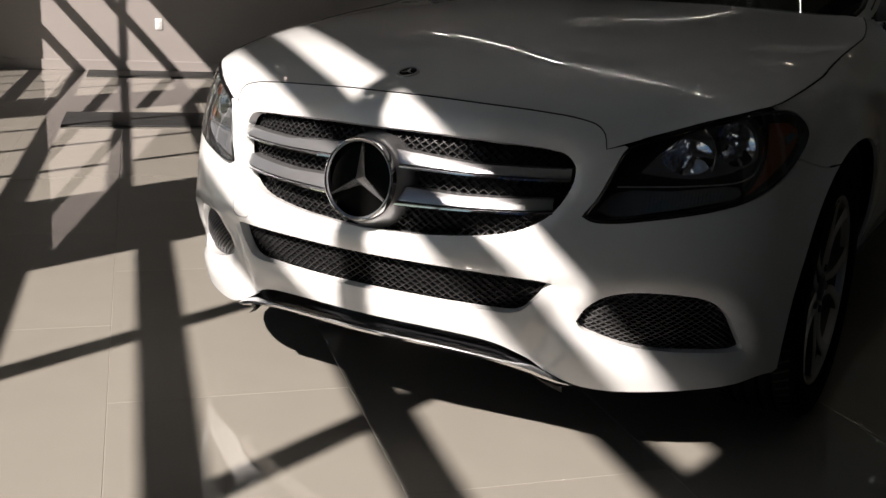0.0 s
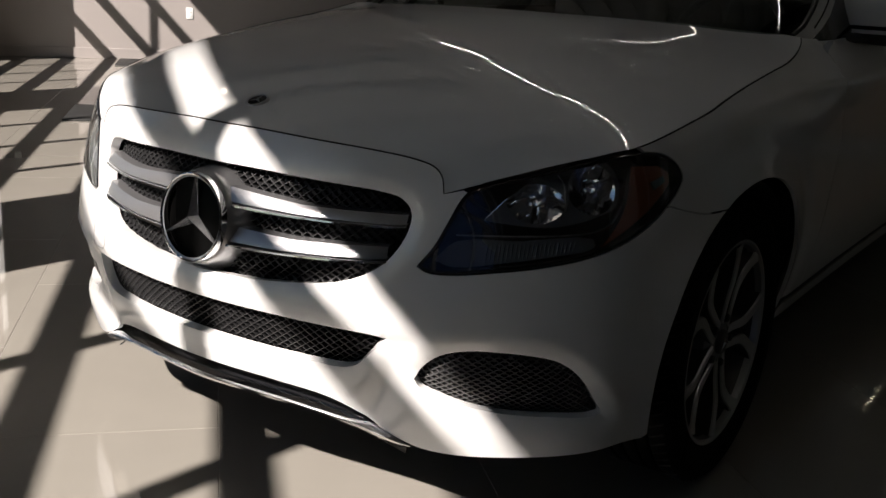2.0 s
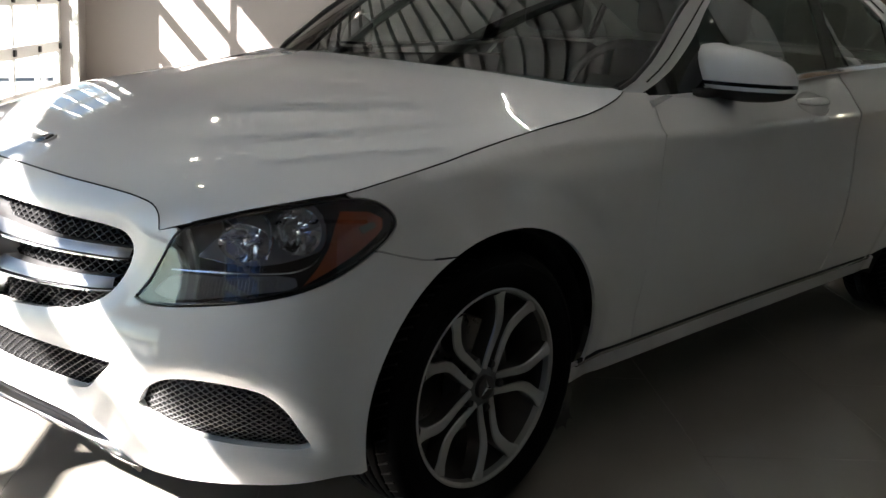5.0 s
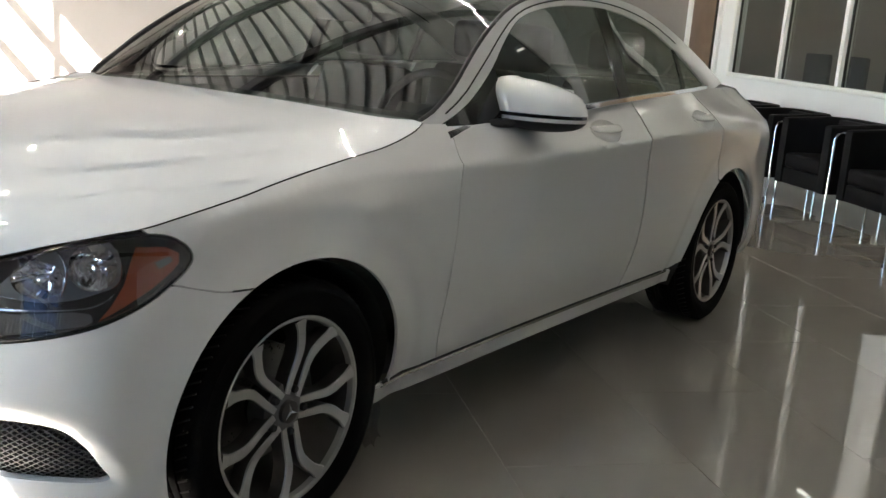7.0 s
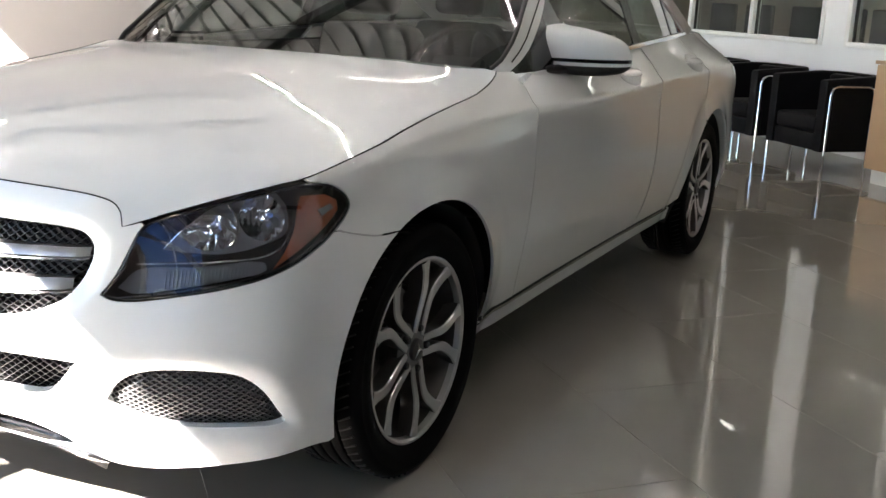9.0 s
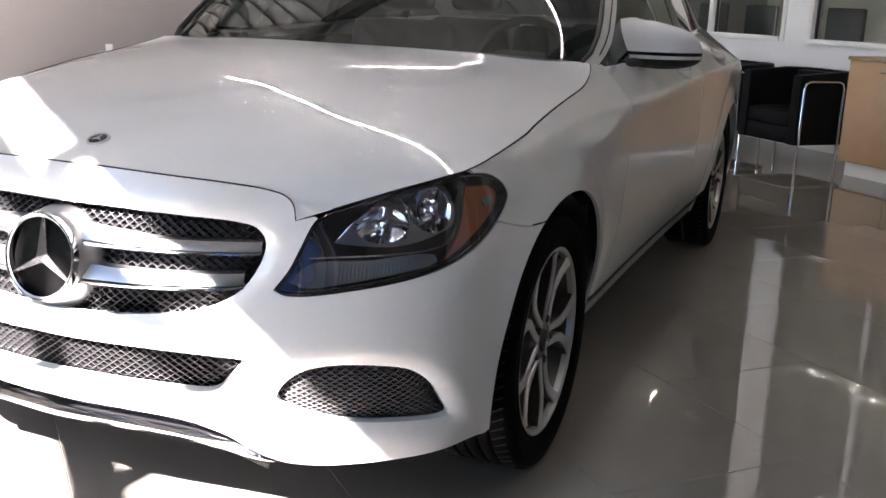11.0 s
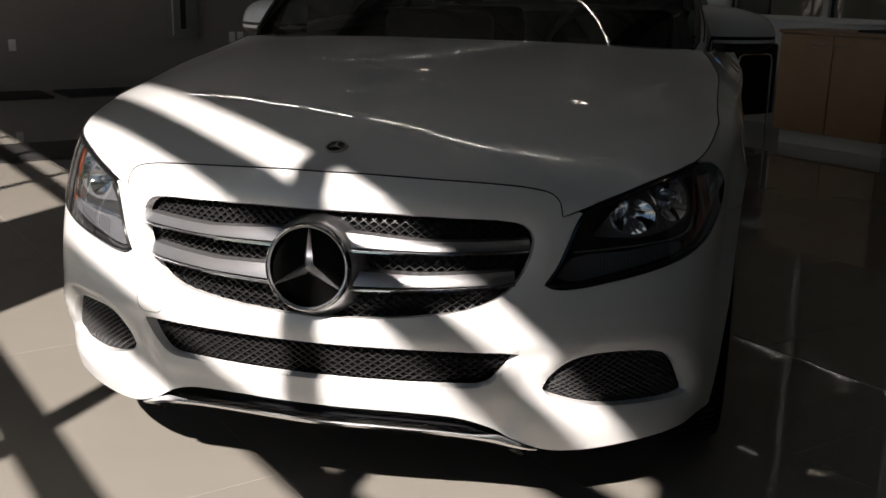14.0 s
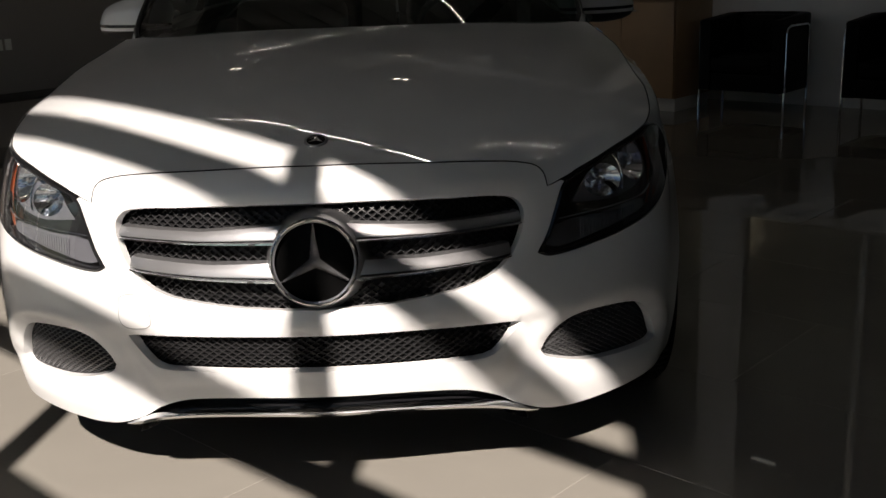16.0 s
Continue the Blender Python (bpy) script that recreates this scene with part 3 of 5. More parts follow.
part("handle", tube([(S_WIN - 0.022, 8.72, 1.02), (S_WIN - 0.07, 8.72, 1.02), (S_WIN - 0.07, 8.84, 1.02)], 0.009, 8), CHROME, dr, "steel lever handle")

structure("wall_east", rbox(S_GAR - 0.2, S_WIN + 4, Q_EAST, Q_EAST + 0.2, -0.1, HIGH), WALLP, "plain greige painted showroom wall")
OFFICE = mat("office_paint", (0.60, 0.55, 0.48), 0.6, var=0.03, scale=3)
structure("wall_office", rbox(S_WIN + 3.6, S_WIN + 3.8, Q_WEST, Q_EAST, -0.1, HIGH), OFFICE, "beige back wall of the office behind the windows", "wall")
structure("office_floor", rbox(S_WIN + 0.14, S_WIN + 3.6, Q_WEST, Q_EAST, -0.1, 0.0), mat("office_floor_tile", (0.40, 0.37, 0.33), 0.3, var=0.06, scale=5), "pale office floor", "floor")

DECK = mat("painted_deck", (0.47, 0.48, 0.48), 0.5, var=0.06, scale=6)
# ceiling: ribbed deck on dark beams, all one object
bm = bmesh.new()
SKY_S, SKY_Q = (S_WIN + 0.145, S_WIN + 1.05), (-7.0, -2.8)
rbox(S_GAR - 0.2, SKY_S[0], Q_WEST - 0.2, Q_EAST + 0.2, HIGH, HIGH + 0.15, bm=bm)
rbox(SKY_S[0], SKY_S[1], Q_WEST - 0.2, SKY_Q[0], HIGH, HIGH + 0.15, bm=bm)
rbox(SKY_S[0], SKY_S[1], SKY_Q[1], Q_EAST + 0.2, HIGH, HIGH + 0.15, bm=bm)
rbox(SKY_S[1], S_WIN + 4.0, Q_WEST - 0.2, Q_EAST + 0.2, HIGH, HIGH + 0.15, bm=bm)
k = S_GAR + 0.02
while k < S_WIN - 0.2:
    rbox(k, k + 0.15, Q_WEST, Q_EAST, HIGH - 0.11, HIGH - 0.0005, bm=bm)
    k += 0.205
structure("ceiling", bm, DECK, "white ribbed metal roof deck", "ceiling")
for q in (-8.1, -5.7, -3.3, -0.9, 1.5, 3.9, 6.3):
    b = bmesh.new()
    rbox(S_GAR, S_WIN, q - 0.08, q + 0.08, HIGH - 0.135, HIGH - 0.112, bm=b)
    rbox(S_GAR, S_WIN, q - 0.006, q + 0.006, HIGH - 0.36, HIGH - 0.135, bm=b)
    rbox(S_GAR, S_WIN, q - 0.08, q + 0.08, HIGH - 0.38, HIGH - 0.36, bm=b)
    structure("beam", b, BEAM, "dark steel roof beam", "beam")


# Unseen pane and bars, added to throw dimmed sun stripes on the office wall.
sl = thing("skylight", "unseen smoked pane with dark bars, added to stripe the office wall with sun", "skylight", SPACE, kind="structure")
part("pane", rbox(*SKY_S, *SKY_Q, HIGH + 0.06, HIGH + 0.066), SMOKED, sl, smooth=False)
for k in range(8):
    q = SKY_Q[0] + 0.1 + 0.57 * k
    part("bar", rbox(*SKY_S, q - 0.11, q + 0.11, HIGH + 0.07, HIGH + 0.12), BEAM, sl)


# Row guessed from streaks on the fender, added to brighten the dim office.
def office_lamp(s, q):
    d = thing("office_lamp", "slim guessed lamp added to brighten the office", "ceiling light", SPACE @ Matrix.Translation((s, -q, 0)), group="office ceiling lamps")
    part("housing", box(-0.035, 0.035, -0.15, 0.15, 4.10, 4.16, 0.006), WHITEP, d)
    part("diffuser", box(-0.025, 0.025, -0.13, 0.13, 4.092, 4.1005), OFFICE_FILL, d, "glowing diffuser", smooth=False)
    part("stem", tube([(0, 0, 4.155), (0, 0, HIGH)], 0.01), WHITEP, d)
    return d


lamp = office_lamp(S_WIN + 1.7, -8.0)
for q in (-5.4, -2.8, -0.3, 2.4):
    copy_thing(lamp, SPACE @ Matrix.Translation((S_WIN + 1.7, -q, 0)))


sconce = thing("wall_lamp", "small lit wall lamp on the office back wall", "wall lamp", SPACE)
part("plate", rbox(S_WIN + 3.585, S_WIN + 3.60, -4.26, -4.14, 2.02, 2.20, 0.004), WHITEP, sconce)
part("shade", rbox(S_WIN + 3.50, S_WIN + 3.585, -4.24, -4.16, 2.06, 2.14, 0.012), GLOW, sconce, "glowing shade")


def downlight(s, q):
    d = thing("downlight", "small white twin downlight with warm lenses, lit", "ceiling light", SPACE @ Matrix.Translation((s, -q, HIGH - 0.5)), group="ceiling downlights")
    part("housing", box(-0.075, 0.075, -0.14, 0.14, 0.0, 0.10, 0.008), WHITEP, d)
    for y in (-0.066, 0.066):
        b = lathe([(0.0, 0.004), (0.030, 0.003), (0.036, 0.0005)], 24)
        b.transform(Matrix.Translation((0, y, 0)) @ Matrix.Rotation(radians(90), 4, "Y"))
        part("lens", b, SPOT, d, "glowing lens")
        b = lathe([(0.036, 0.001), (0.040, 0.010), (0.052, 0.010), (0.056, 0.0)], 24)
        b.transform(Matrix.Translation((0, y, 0)) @ Matrix.Rotation(radians(90), 4, "Y"))
        part("bezel", b, BLACK, d, "black lens bezel")
    part("stem", tube([(0, 0, 0.09), (0, 0, 0.44)], 0.01), WHITEP, d)
    return d


SPOTS = [(5.10, -7.70), (4.98, -4.50), (-0.95, -6.65), (-0.95, -3.67), (-0.95, -0.70)]
first = downlight(*SPOTS[0])
for s, q in SPOTS[1:]:
    copy_thing(first, SPACE @ Matrix.Translation((s, -q, HIGH - 0.5)))


def led_bar(s, q, long):
    d = thing("led_bar", "slim linear LED bar hung under the roof, lit", "ceiling light", SPACE @ Matrix.Translation((s, -q, HIGH - 0.5)), group="row of LED bars")
    part("profile", box(-0.014, 0.014, -long / 2, long / 2, 0.006, 0.05, 0.004), WHITEP, d)
    dots = bmesh.new()
    for k in range(int((long - 0.08) / 0.03)):
        y = -long / 2 + 0.05 + 0.03 * k
        box(-0.0018, 0.0018, y - 0.007, y + 0.007, 0.0, 0.006, bm=dots)
    tagged(part("diode", dots, LED, d, "row of glowing diodes", smooth=False), kind="stuff")
    for y in (-long / 3, long / 3):
        part("hanger", tube([(0, y, 0.05), (0, y, 0.44)], 0.003, 6), STEELW, d)
    return d


bar = led_bar(2.24, -8.7, 1.16)
for k in range(1, 10):
    copy_thing(bar, SPACE @ Matrix.Translation((2.24 + (0.04 if k % 3 == 1 else 0.0), 8.7 - 1.22 * k, HIGH - 0.5)))

# long black mats by the wall
for s0, s1, q0, q1 in ((-0.95, 5.4, -5.85, -5.12), (-0.92, 1.56, -9.36, -8.72), (1.70, 4.9, -9.36, -8.72)):
    m = finish(rbox(s0, s1, q0, q1, 0.0005, 0.012, 0.004), "floor_mat", MATBLK, None)
    m.matrix_world = SPACE
    tagged(m, "long black ribbed rubber mat lying on the tiles", "mat", group="floor mats")


# ---- the car ----
car = thing("car", "white four-door saloon car, parked, polished", "car", Matrix())
A_TOP, A_Z, A_R = 0.812, 0.325, 0.386       # front wheel centre and arch
R_TOP, R_R = 3.652, 0.395
A_MID, R_MID = 0.826, 3.642                 # middles of the arches


def tau(y):
    return ARC_OF_Y(y)


def smooth_line(points, n=8):
    return [tuple(p) for p in spline(points, n)]


HOODLINE = smooth_line([(0, .792), (.10, .792), (.271, .786), (.396, .779), (.485, .769), (.524, .758), (.540, .742), (.546, .712)])
HOODEDGE = smooth_line([(.546, .712), (.594, .727), (.672, .750), (.789, .779), (.905, .799), (.964, .806), (1.066, .826), (1.217, .855), (1.404, .888), (1.605, .920), (1.781, .944), (1.885, .963), (1.95, .978), (1.983, .988)])
LAMP = smooth_line([(.504, .572), (.534, .611), (.558, .657), (.582, .703), (.600, .721), (.672, .746), (.789, .7745), (.905, .7945), (.98, .7995), (1.045, .791), (1.078, .768),
                    (1.084, .746), (1.066, .722), (1.030, .696), (.985, .668), (.932, .642), (.861, .616), (.783, .596), (.672, .576), (.570, .562), (.525, .563), (.504, .572)])[:-1]
# lamp outline halves, for the panels that meet it: inner edge and lower edge up to the seam; outer edge
_iu = min(range(len(LAMP)), key=lambda i: abs(LAMP[i][0] - .600) + abs(LAMP[i][1] - .721))
_is = min(range(len(LAMP)), key=lambda i: abs(LAMP[i][0] - 1.030) + abs(LAMP[i][1] - .696))
_ig = min(range(len(LAMP)), key=lambda i: abs(LAMP[i][0] - .98) + abs(LAMP[i][1] - .7995))
LAMP_LOW = [LAMP[i] for i in range(_is, len(LAMP))] + [LAMP[i] for i in range(0, _iu + 1)]     # seam -> inner tip -> inner top
LAMP_OUT = LAMP[_ig:_is + 1]                                                                    # hood gap -> outer tip -> seam


def arch(centre_y, r, a0, a1, n=28, cz=A_Z):
    out = []
    for k in range(n + 1):
        a = radians(a0 + (a1 - a0) * k / n)
        out.append((tau(centre_y + r * math.cos(a)), cz + r * math.sin(a)))
    return out


ARCH_F = arch(A_MID, A_R, 194, 66)           # bumper side: from low front over to behind
GRILLE = smooth_line([(0, .718), (.15, .718), (.30, .712), (.42, .704), (.462, .694), (.482, .672), (.482, .645), (.468, .610), (.438, .570), (.395, .542), (.34, .523), (.27, .512), (.15, .500), (0, .494)])
LOWER = smooth_line([(0, .438), (.20, .438), (.36, .433), (.430, .429), (.452, .424)], 6) + smooth_line([(.452, .424), (.436, .406), (.408, .376), (.388, .358), (.360, .350), (.30, .350), (.15, .352), (0, .353)], 6)[1:]
FOG = smooth_line([(.508, .342), (.524, .371), (.560, .400), (.620, .415), (.735, .413), (.797, .400), (.842, .367), (.878, .318), (.898, .288), (.880, .281), (.79, .282), (.69, .286), (.618, .295), (.555, .312), (.520, .326), (.508, .342)])[:-1]


RELIEF = shape_front(GRILLE, LOWER, FOG)


def both(half):
    """A half outline from the centre line's top to its bottom, closed over both sides."""
    return half + [(-u, v) for u, v in half[::-1]][1:-1] if abs(half[-1][0]) < 1e-6 else half + [(-u, v) for u, v in half[::-1]]


def flip(poly):
    return [(-u, v) for u, v in poly[::-1]]


def skinf(u, v):
    return skin(u, v)


bump_half = (HOODLINE[:-1] + [(.546, .712), (.585, .722)] + LAMP_LOW[::-1][2:] + smooth_line([(1.030, .696), (1.085, .682), (1.150, .668), arch(A_MID, A_R, 117.5, 120)[0]], 4)
             + arch(A_MID, A_R, 117.5, 196)[1:]
             + smooth_line([(1.015, .210), (.986, .212), (.828, .199), (.696, .191), (.594, .187), (.520, .194), (.450, .219), (.395, .250), (.33, .273), (.20, .286), (0, .290)], 6))
bump = part("front_bumper", panel(both(bump_half), [both(GRILLE), both(LOWER), FOG, flip(FOG)], skinf, away=(0, 1.5, 0.5), hole_depth=0.021), PAINT, car)

# Grey strip behind the joint, added to lighten the shade in the gap.
g = part("seam_backing", tube([skin(u, v, -0.0035) for u, v in smooth_line([(1.036, .695), (1.085, .6822), (1.150, .6682), (1.172, .6675)], 5)], 0.0042, 6), mat("seam_grey", (0.40, 0.40, 0.40), 0.6), car, "grey strip that lightens the shaded seam")
mirrored(g)
fender_o = (LAMP_OUT[::-1][:-1] + HOODEDGE[next(i for i, p in enumerate(HOODEDGE) if p[0] > .97):] + [(2.08, .985)]
            + smooth_line([(2.079, .972), (2.025, .900), (2.006, .82), (2.003, .72), (1.995, .60), (1.990, .45), (2.005, .37), (2.035, .304)], 6)
            + [(1.80, .300), (1.728, .296)] + arch(A_MID, A_R, -4, 117.1) + smooth_line([(1.150, .6685), (1.085, .6825), (1.034, .698)], 4)[:-1])
fender = part("fender", panel(fender_o, [], skinf, step=0.014, away=(0, 0.9, 0.5)), PAINT, car)
mirrored(fender)

g = part("fender_corner", panel([(1.985, .975), (2.07, .978), (2.10, .955), (2.04, .925), (1.99, .95)], [], lambda u, v: skin(u, v, -0.006), gap=0.0, depth=0.004, away=(0, 1.5, 0.5)), PAINT, car)
mirrored(g)

# hood between the front line, the edge line and the cowl
EDGE3 = curve_of([skin(u, v) for u, v in HOODEDGE])
FRONT3 = curve_of([skin(u, v) for u, v in HOODLINE])
CENTRE3 = curve_of([skin(0, .792), (0, .13, .8065), (0, .20, .826), (0, .35, .8635), (0, .6, .912), (0, .9, .957), (0, 1.2, .9965), (0, 1.31, 1.008)])
COWL3 = curve_of([(0, 1.31, 1.008), (.25, 1.325, 1.007), (.45, 1.365, 1.003), (.60, 1.405, .9955), (.70, 1.43, .992), skin(1.983, .988)])


def hood_lift(u, v):
    uc = float(np.interp(v, [0, .08, .2, .5, .8, 1], [.97, .90, .84, .80, .83, .88]))
    dome = 0.0145 * (1 - u * u) * (1 - 0.25 * u * u) * 4 * v * (1 - v) * (1 - 0.45 * v)
    ridge = 0.004 * min(1.0, (1 - u) / (1 - uc)) * min(1, 5 * v) * (1 - 0.75 * v * v) * min(1, 8 * (1 - v))
    return 0, 0, dome + ridge


def calm(half, cells=6):
    """The patch drawn smooth inside, run out to its true border within a few cells."""
    even = fair(half, 4, 6)
    nj, ni = len(half) - 1, len(half[0]) - 1
    out = []
    for j in range(nj + 1):
        row = []
        for i in range(ni + 1):
            t = min(1.0, min(j, nj - j, ni - i) / cells)
            w = 1 - t * t * (3 - 2 * t)
            row.append(even[j][i].lerp(half[j][i], w))
        out.append(row)
    return out


half = calm(relax(coons(FRONT3, COWL3, CENTRE3, EDGE3, 40, 60, None, 2)))
half = [[p + Vector(hood_lift(i / 40, j / 60)) for i, p in enumerate(r)] for j, r in enumerate(half)]
rows = [[Vector((-p.x, p.y, p.z)) for p in r[:0:-1]] + r for r in half]
bm = grid_mesh(rows)
bmesh.ops.recalc_face_normals(bm, faces=bm.faces[:])
if sum(f.normal.z for f in bm.faces) < 0:
    bmesh.ops.reverse_faces(bm, faces=bm.faces[:])
hood = part("hood", bm, PAINT, car, angle=0)
# Dark tubes along the hood's edge stand in for the shade in its gap.
bm = bmesh.new()
tube([skin(u, v, -0.001) for u, v in [(-a, c) for a, c in HOODLINE[::-1]] + HOODLINE[1:]], 0.0017, 6, bm)
part("hood_gap", bm, DARKGAP, car, "dark tube for the shade in the shut line of the hood")
g = part("hood_gap", tube([skin(u, v, -0.001) for u, v in HOODEDGE if u > .62], 0.0017, 6), DARKGAP, car, "dark tube for the shade in the shut line of the hood")
mirrored(g)

# doors and rear quarter
BELT = [(2.09, .972), (2.40, .990), (2.88, 1.012), (3.28, 1.030), (3.70, 1.044), (4.03, 1.050), (4.35, 1.056)]


def belt_z(u):
    return float(np.interp(u, [p[0] for p in BELT], [p[1] for p in BELT]))


front_door_o = (smooth_line([(2.079, .972), (2.025, .900), (2.006, .82), (2.003, .72), (1.995, .60), (1.990, .45), (2.005, .37), (2.035, .304)], 6)[::-1]
                + [(2.3, .985), (2.7, 1.004), (3.0, 1.017), (3.275, belt_z(3.275))] + [(3.27, .85), (3.27, .6), (3.265, .40), (3.26, .310)])
CUPS = ((2.945, .938), (3.875, .946))


def cup(c, r=1.0):
    return [(c[0] + 0.088 * r * math.cos(a) + 0.02 * r * math.cos(a) * abs(math.cos(a)), c[1] + 0.036 * r * math.sin(a)) for a in [2 * math.pi * k / 28 for k in range(28)]]


FD = part("front_door", panel(front_door_o, [cup(CUPS[0])], skinf, step=0.014, hole_depth=0.0, away=(0, 2, 0.5)), PAINT, car)
rear_door_o = ([(3.27, .310), (3.275, .40), (3.28, .6), (3.28, .85), (3.285, belt_z(3.285)), (3.6, belt_z(3.6)), (3.99, belt_z(3.99))]
               + smooth_line([(4.02, .95), (4.03, .85), (4.028, .75), (4.023, .69)], 5) + [p for p in arch(R_MID, R_R, 118, 178)] + [(3.74, .312)])
RD = part("rear_door", panel(rear_door_o, [cup(CUPS[1])], skinf, step=0.014, hole_depth=0.0, away=(0, 3, 0.5)), PAINT, car)
T_END = float(_arc[-1])
quarter_o = (arch(R_MID, R_R, -16, 116) + smooth_line([(4.030, .690), (4.035, .75), (4.037, .85), (4.027, .95), (3.998, belt_z(3.99))], 5)
             + [(4.35, 1.058), (4.7, 1.058), (5.05, 1.035), (5.3, 1.00), (5.32, .85), (5.30, .60), (5.15, .40), (4.95, .26), (4.62, .235)])
QP = part("quarter_panel", panel(quarter_o, [], skinf, away=(0, 3.8, 0.5)), PAINT, car)
rear_o = [(5.31, 1.00), (5.33, .85), (5.31, .60), (5.16, .40), (4.96, .26)] + [(5.3, .22), (T_END - .01, .22), (T_END - .01, 1.03), (5.6, 1.02)]
RB = part("rear_bumper", panel(rear_o, [], skinf, away=(0, 3.8, 0.5)), PAINT, car)
for o in (FD, RD, QP, RB):
    mirrored(o)
sill_o = [(1.725, .290), (1.728, .238), (2.2, .232), (3.0, .232), (3.80, .245), (3.775, .303), (3.0, .302), (2.035, .297)]
SL = part("sill", panel(sill_o, [], skinf, away=(0, 2.5, 0.4), gap=0.001), PAINT, car)
mirrored(SL)


def skin_bar(line, w, d, out=0.0, n=4):
    """A flat moulding along a line on the skin: w high, d proud."""
    rows = []
    pts = smooth_line(line, n)
    for u, v in pts:
        rows.append([Vector(skin(u, v + w / 2, out - 0.004)), Vector(skin(u, v + w * 0.42, out + d)), Vector(skin(u, v, out + d * 1.2)), Vector(skin(u, v - w * 0.42, out + d)), Vector(skin(u, v - w / 2, out - 0.004))])
    b = grid_mesh(rows)
    bmesh.ops.recalc_face_normals(b, faces=b.faces[:])
    return b


# Dark strip in place of the shade in the gap over the moulding.
c = part("sill_gap", skin_bar([(1.76, .306), (2.04, .3075), (2.7, .3105), (3.3, .3125), (3.72, .3175)], 0.007, 0.0015), DARKGAP, car, "dark strip for the shaded gap above the moulding")
mirrored(c)
c = part("sill_moulding", skin_bar([(1.76, .297), (2.04, .298), (2.7, .301), (3.3, .303), (3.72, .308)], 0.014, 0.006), CHROME, car, "chrome moulding")
mirrored(c)

# greenhouse side: x as a function of y and height
GB = [(1.40, .715, .985), (1.47, .762, .980), (1.55, .784, .975), (1.62, .798, .972), (1.9, .812, .984), (2.3, .815, 1.011), (2.71, .802, 1.030), (3.1, .776, 1.044), (3.5, .730, 1.052), (3.8, .690, 1.057), (4.2, .63, 1.06)]


def side(y, z, out=0.0):
    xb, zb = np.interp(y, [g[0] for g in GB], [g[1] for g in GB]), np.interp(y, [g[0] for g in GB], [g[2] for g in GB])
    h = z - zb
    return xb - 0.40 * h - 0.16 * h * abs(h) + out, y, z


DLO = smooth_line([(1.475, .976), (1.57, 1.018), (1.68, 1.076), (1.79, 1.146), (1.89, 1.222), (2.01, 1.292), (2.20, 1.338), (2.50, 1.362), (2.80, 1.350), (3.10, 1.300), (3.36, 1.214), (3.58, 1.122), (3.72, 1.066)], 6)
DLO_LOW = [(3.6, 1.058), (3.5, 1.0565), (3.3, 1.052), (2.9, 1.042), (2.5, 1.026), (2.1, 1.004), (1.8, .988), (1.6, .979)]
RAIL_UP = smooth_line([(1.435, .990), (1.55, 1.064), (1.66, 1.146), (1.79, 1.230), (1.95, 1.311), (2.12, 1.362), (2.35, 1.398), (2.65, 1.410), (3.0, 1.385), (3.3, 1.325), (3.6, 1.235), (3.88, 1.14), (4.06, 1.075)], 6)
frame_o = RAIL_UP + [(3.9, 1.056), (3.5, 1.050), (3.1, 1.040), (2.7, 1.026), (2.3, 1.007), (1.9, .980), (1.64, .962), (1.47, .958), (1.41, .968)]
SF = part("side_frame", panel(frame_o, [DLO + DLO_LOW], side, away=(0, 2.5, 1.0), gap=0.0, hole_depth=0.012), PAINT, car)
mirrored(SF)

# Dark tube in place of the shade between pillar and door frame.
_r, _d = curve_of(RAIL_UP), curve_of(DLO)
g = part("frame_gap", tube([side(*[0.42 * a + 0.58 * b for a, b in zip(_r(k / 40), _d(k / 40))], 0.0006) for k in range(1, 33)], 0.0026, 6), DARKGAP, car, "dark tube for the shaded gap between pillar and door frame")
mirrored(g)


def side_out(d):
    return lambda y, z: side(y, z, d)


def glass_pane(outline, d=-0.006):
    return panel(outline, [], side_out(d), step=0.05, edge=0.03, gap=0.003, depth=0.0, away=(0, 2.5, 1.0))


def cut(poly, y0, y1):
    """The part of a window outline between two y."""
    out = []
    n = len(poly)
    for i in range(n):
        a, b = poly[i], poly[(i + 1) % n]
        if y0 <= a[0] <= y1:
            out.append(a)
        for yy in (y0, y1):
            if (a[0] - yy) * (b[0] - yy) < 0:
                t = (yy - a[0]) / (b[0] - a[0])
                out.append((yy, a[1] + t * (b[1] - a[1])))
    return out


WHOLE = resample(DLO + DLO_LOW, 0.02, True)
for lo, hi in ((1.80, 2.60), (2.69, 3.33), (3.37, 3.75)):
    g = part("side_window", glass_pane(cut(WHOLE, lo, hi)), SIDEWIN, car, "tinted window glass")
    mirrored(g)
for lo, hi in ((1.44, 1.80), (2.60, 2.69), (3.33, 3.37)):
    g = part("window_pillar", panel(cut(WHOLE, lo, hi), [], side_out(-0.003), step=0.05, edge=0.03, gap=0.0, depth=0.01, away=(0, 2.5, 1.0)), GLOSSB, car, "gloss black pillar trim")
    mirrored(g)


def side_bar(line, w, d, material, name, label=""):
    rows = []
    for y, z in smooth_line(line, 4):
        x, _, _ = side(y, z)
        rows.append([Vector((x + o, y, z + h)) for h, o in ((w / 2, -0.004), (w * .4, d), (-w * .4, d), (-w / 2, -0.004))])
    b = grid_mesh(rows)
    bmesh.ops.recalc_face_normals(b, faces=b.faces[:])
    o = part(name, b, material, car, label)
    mirrored(o)


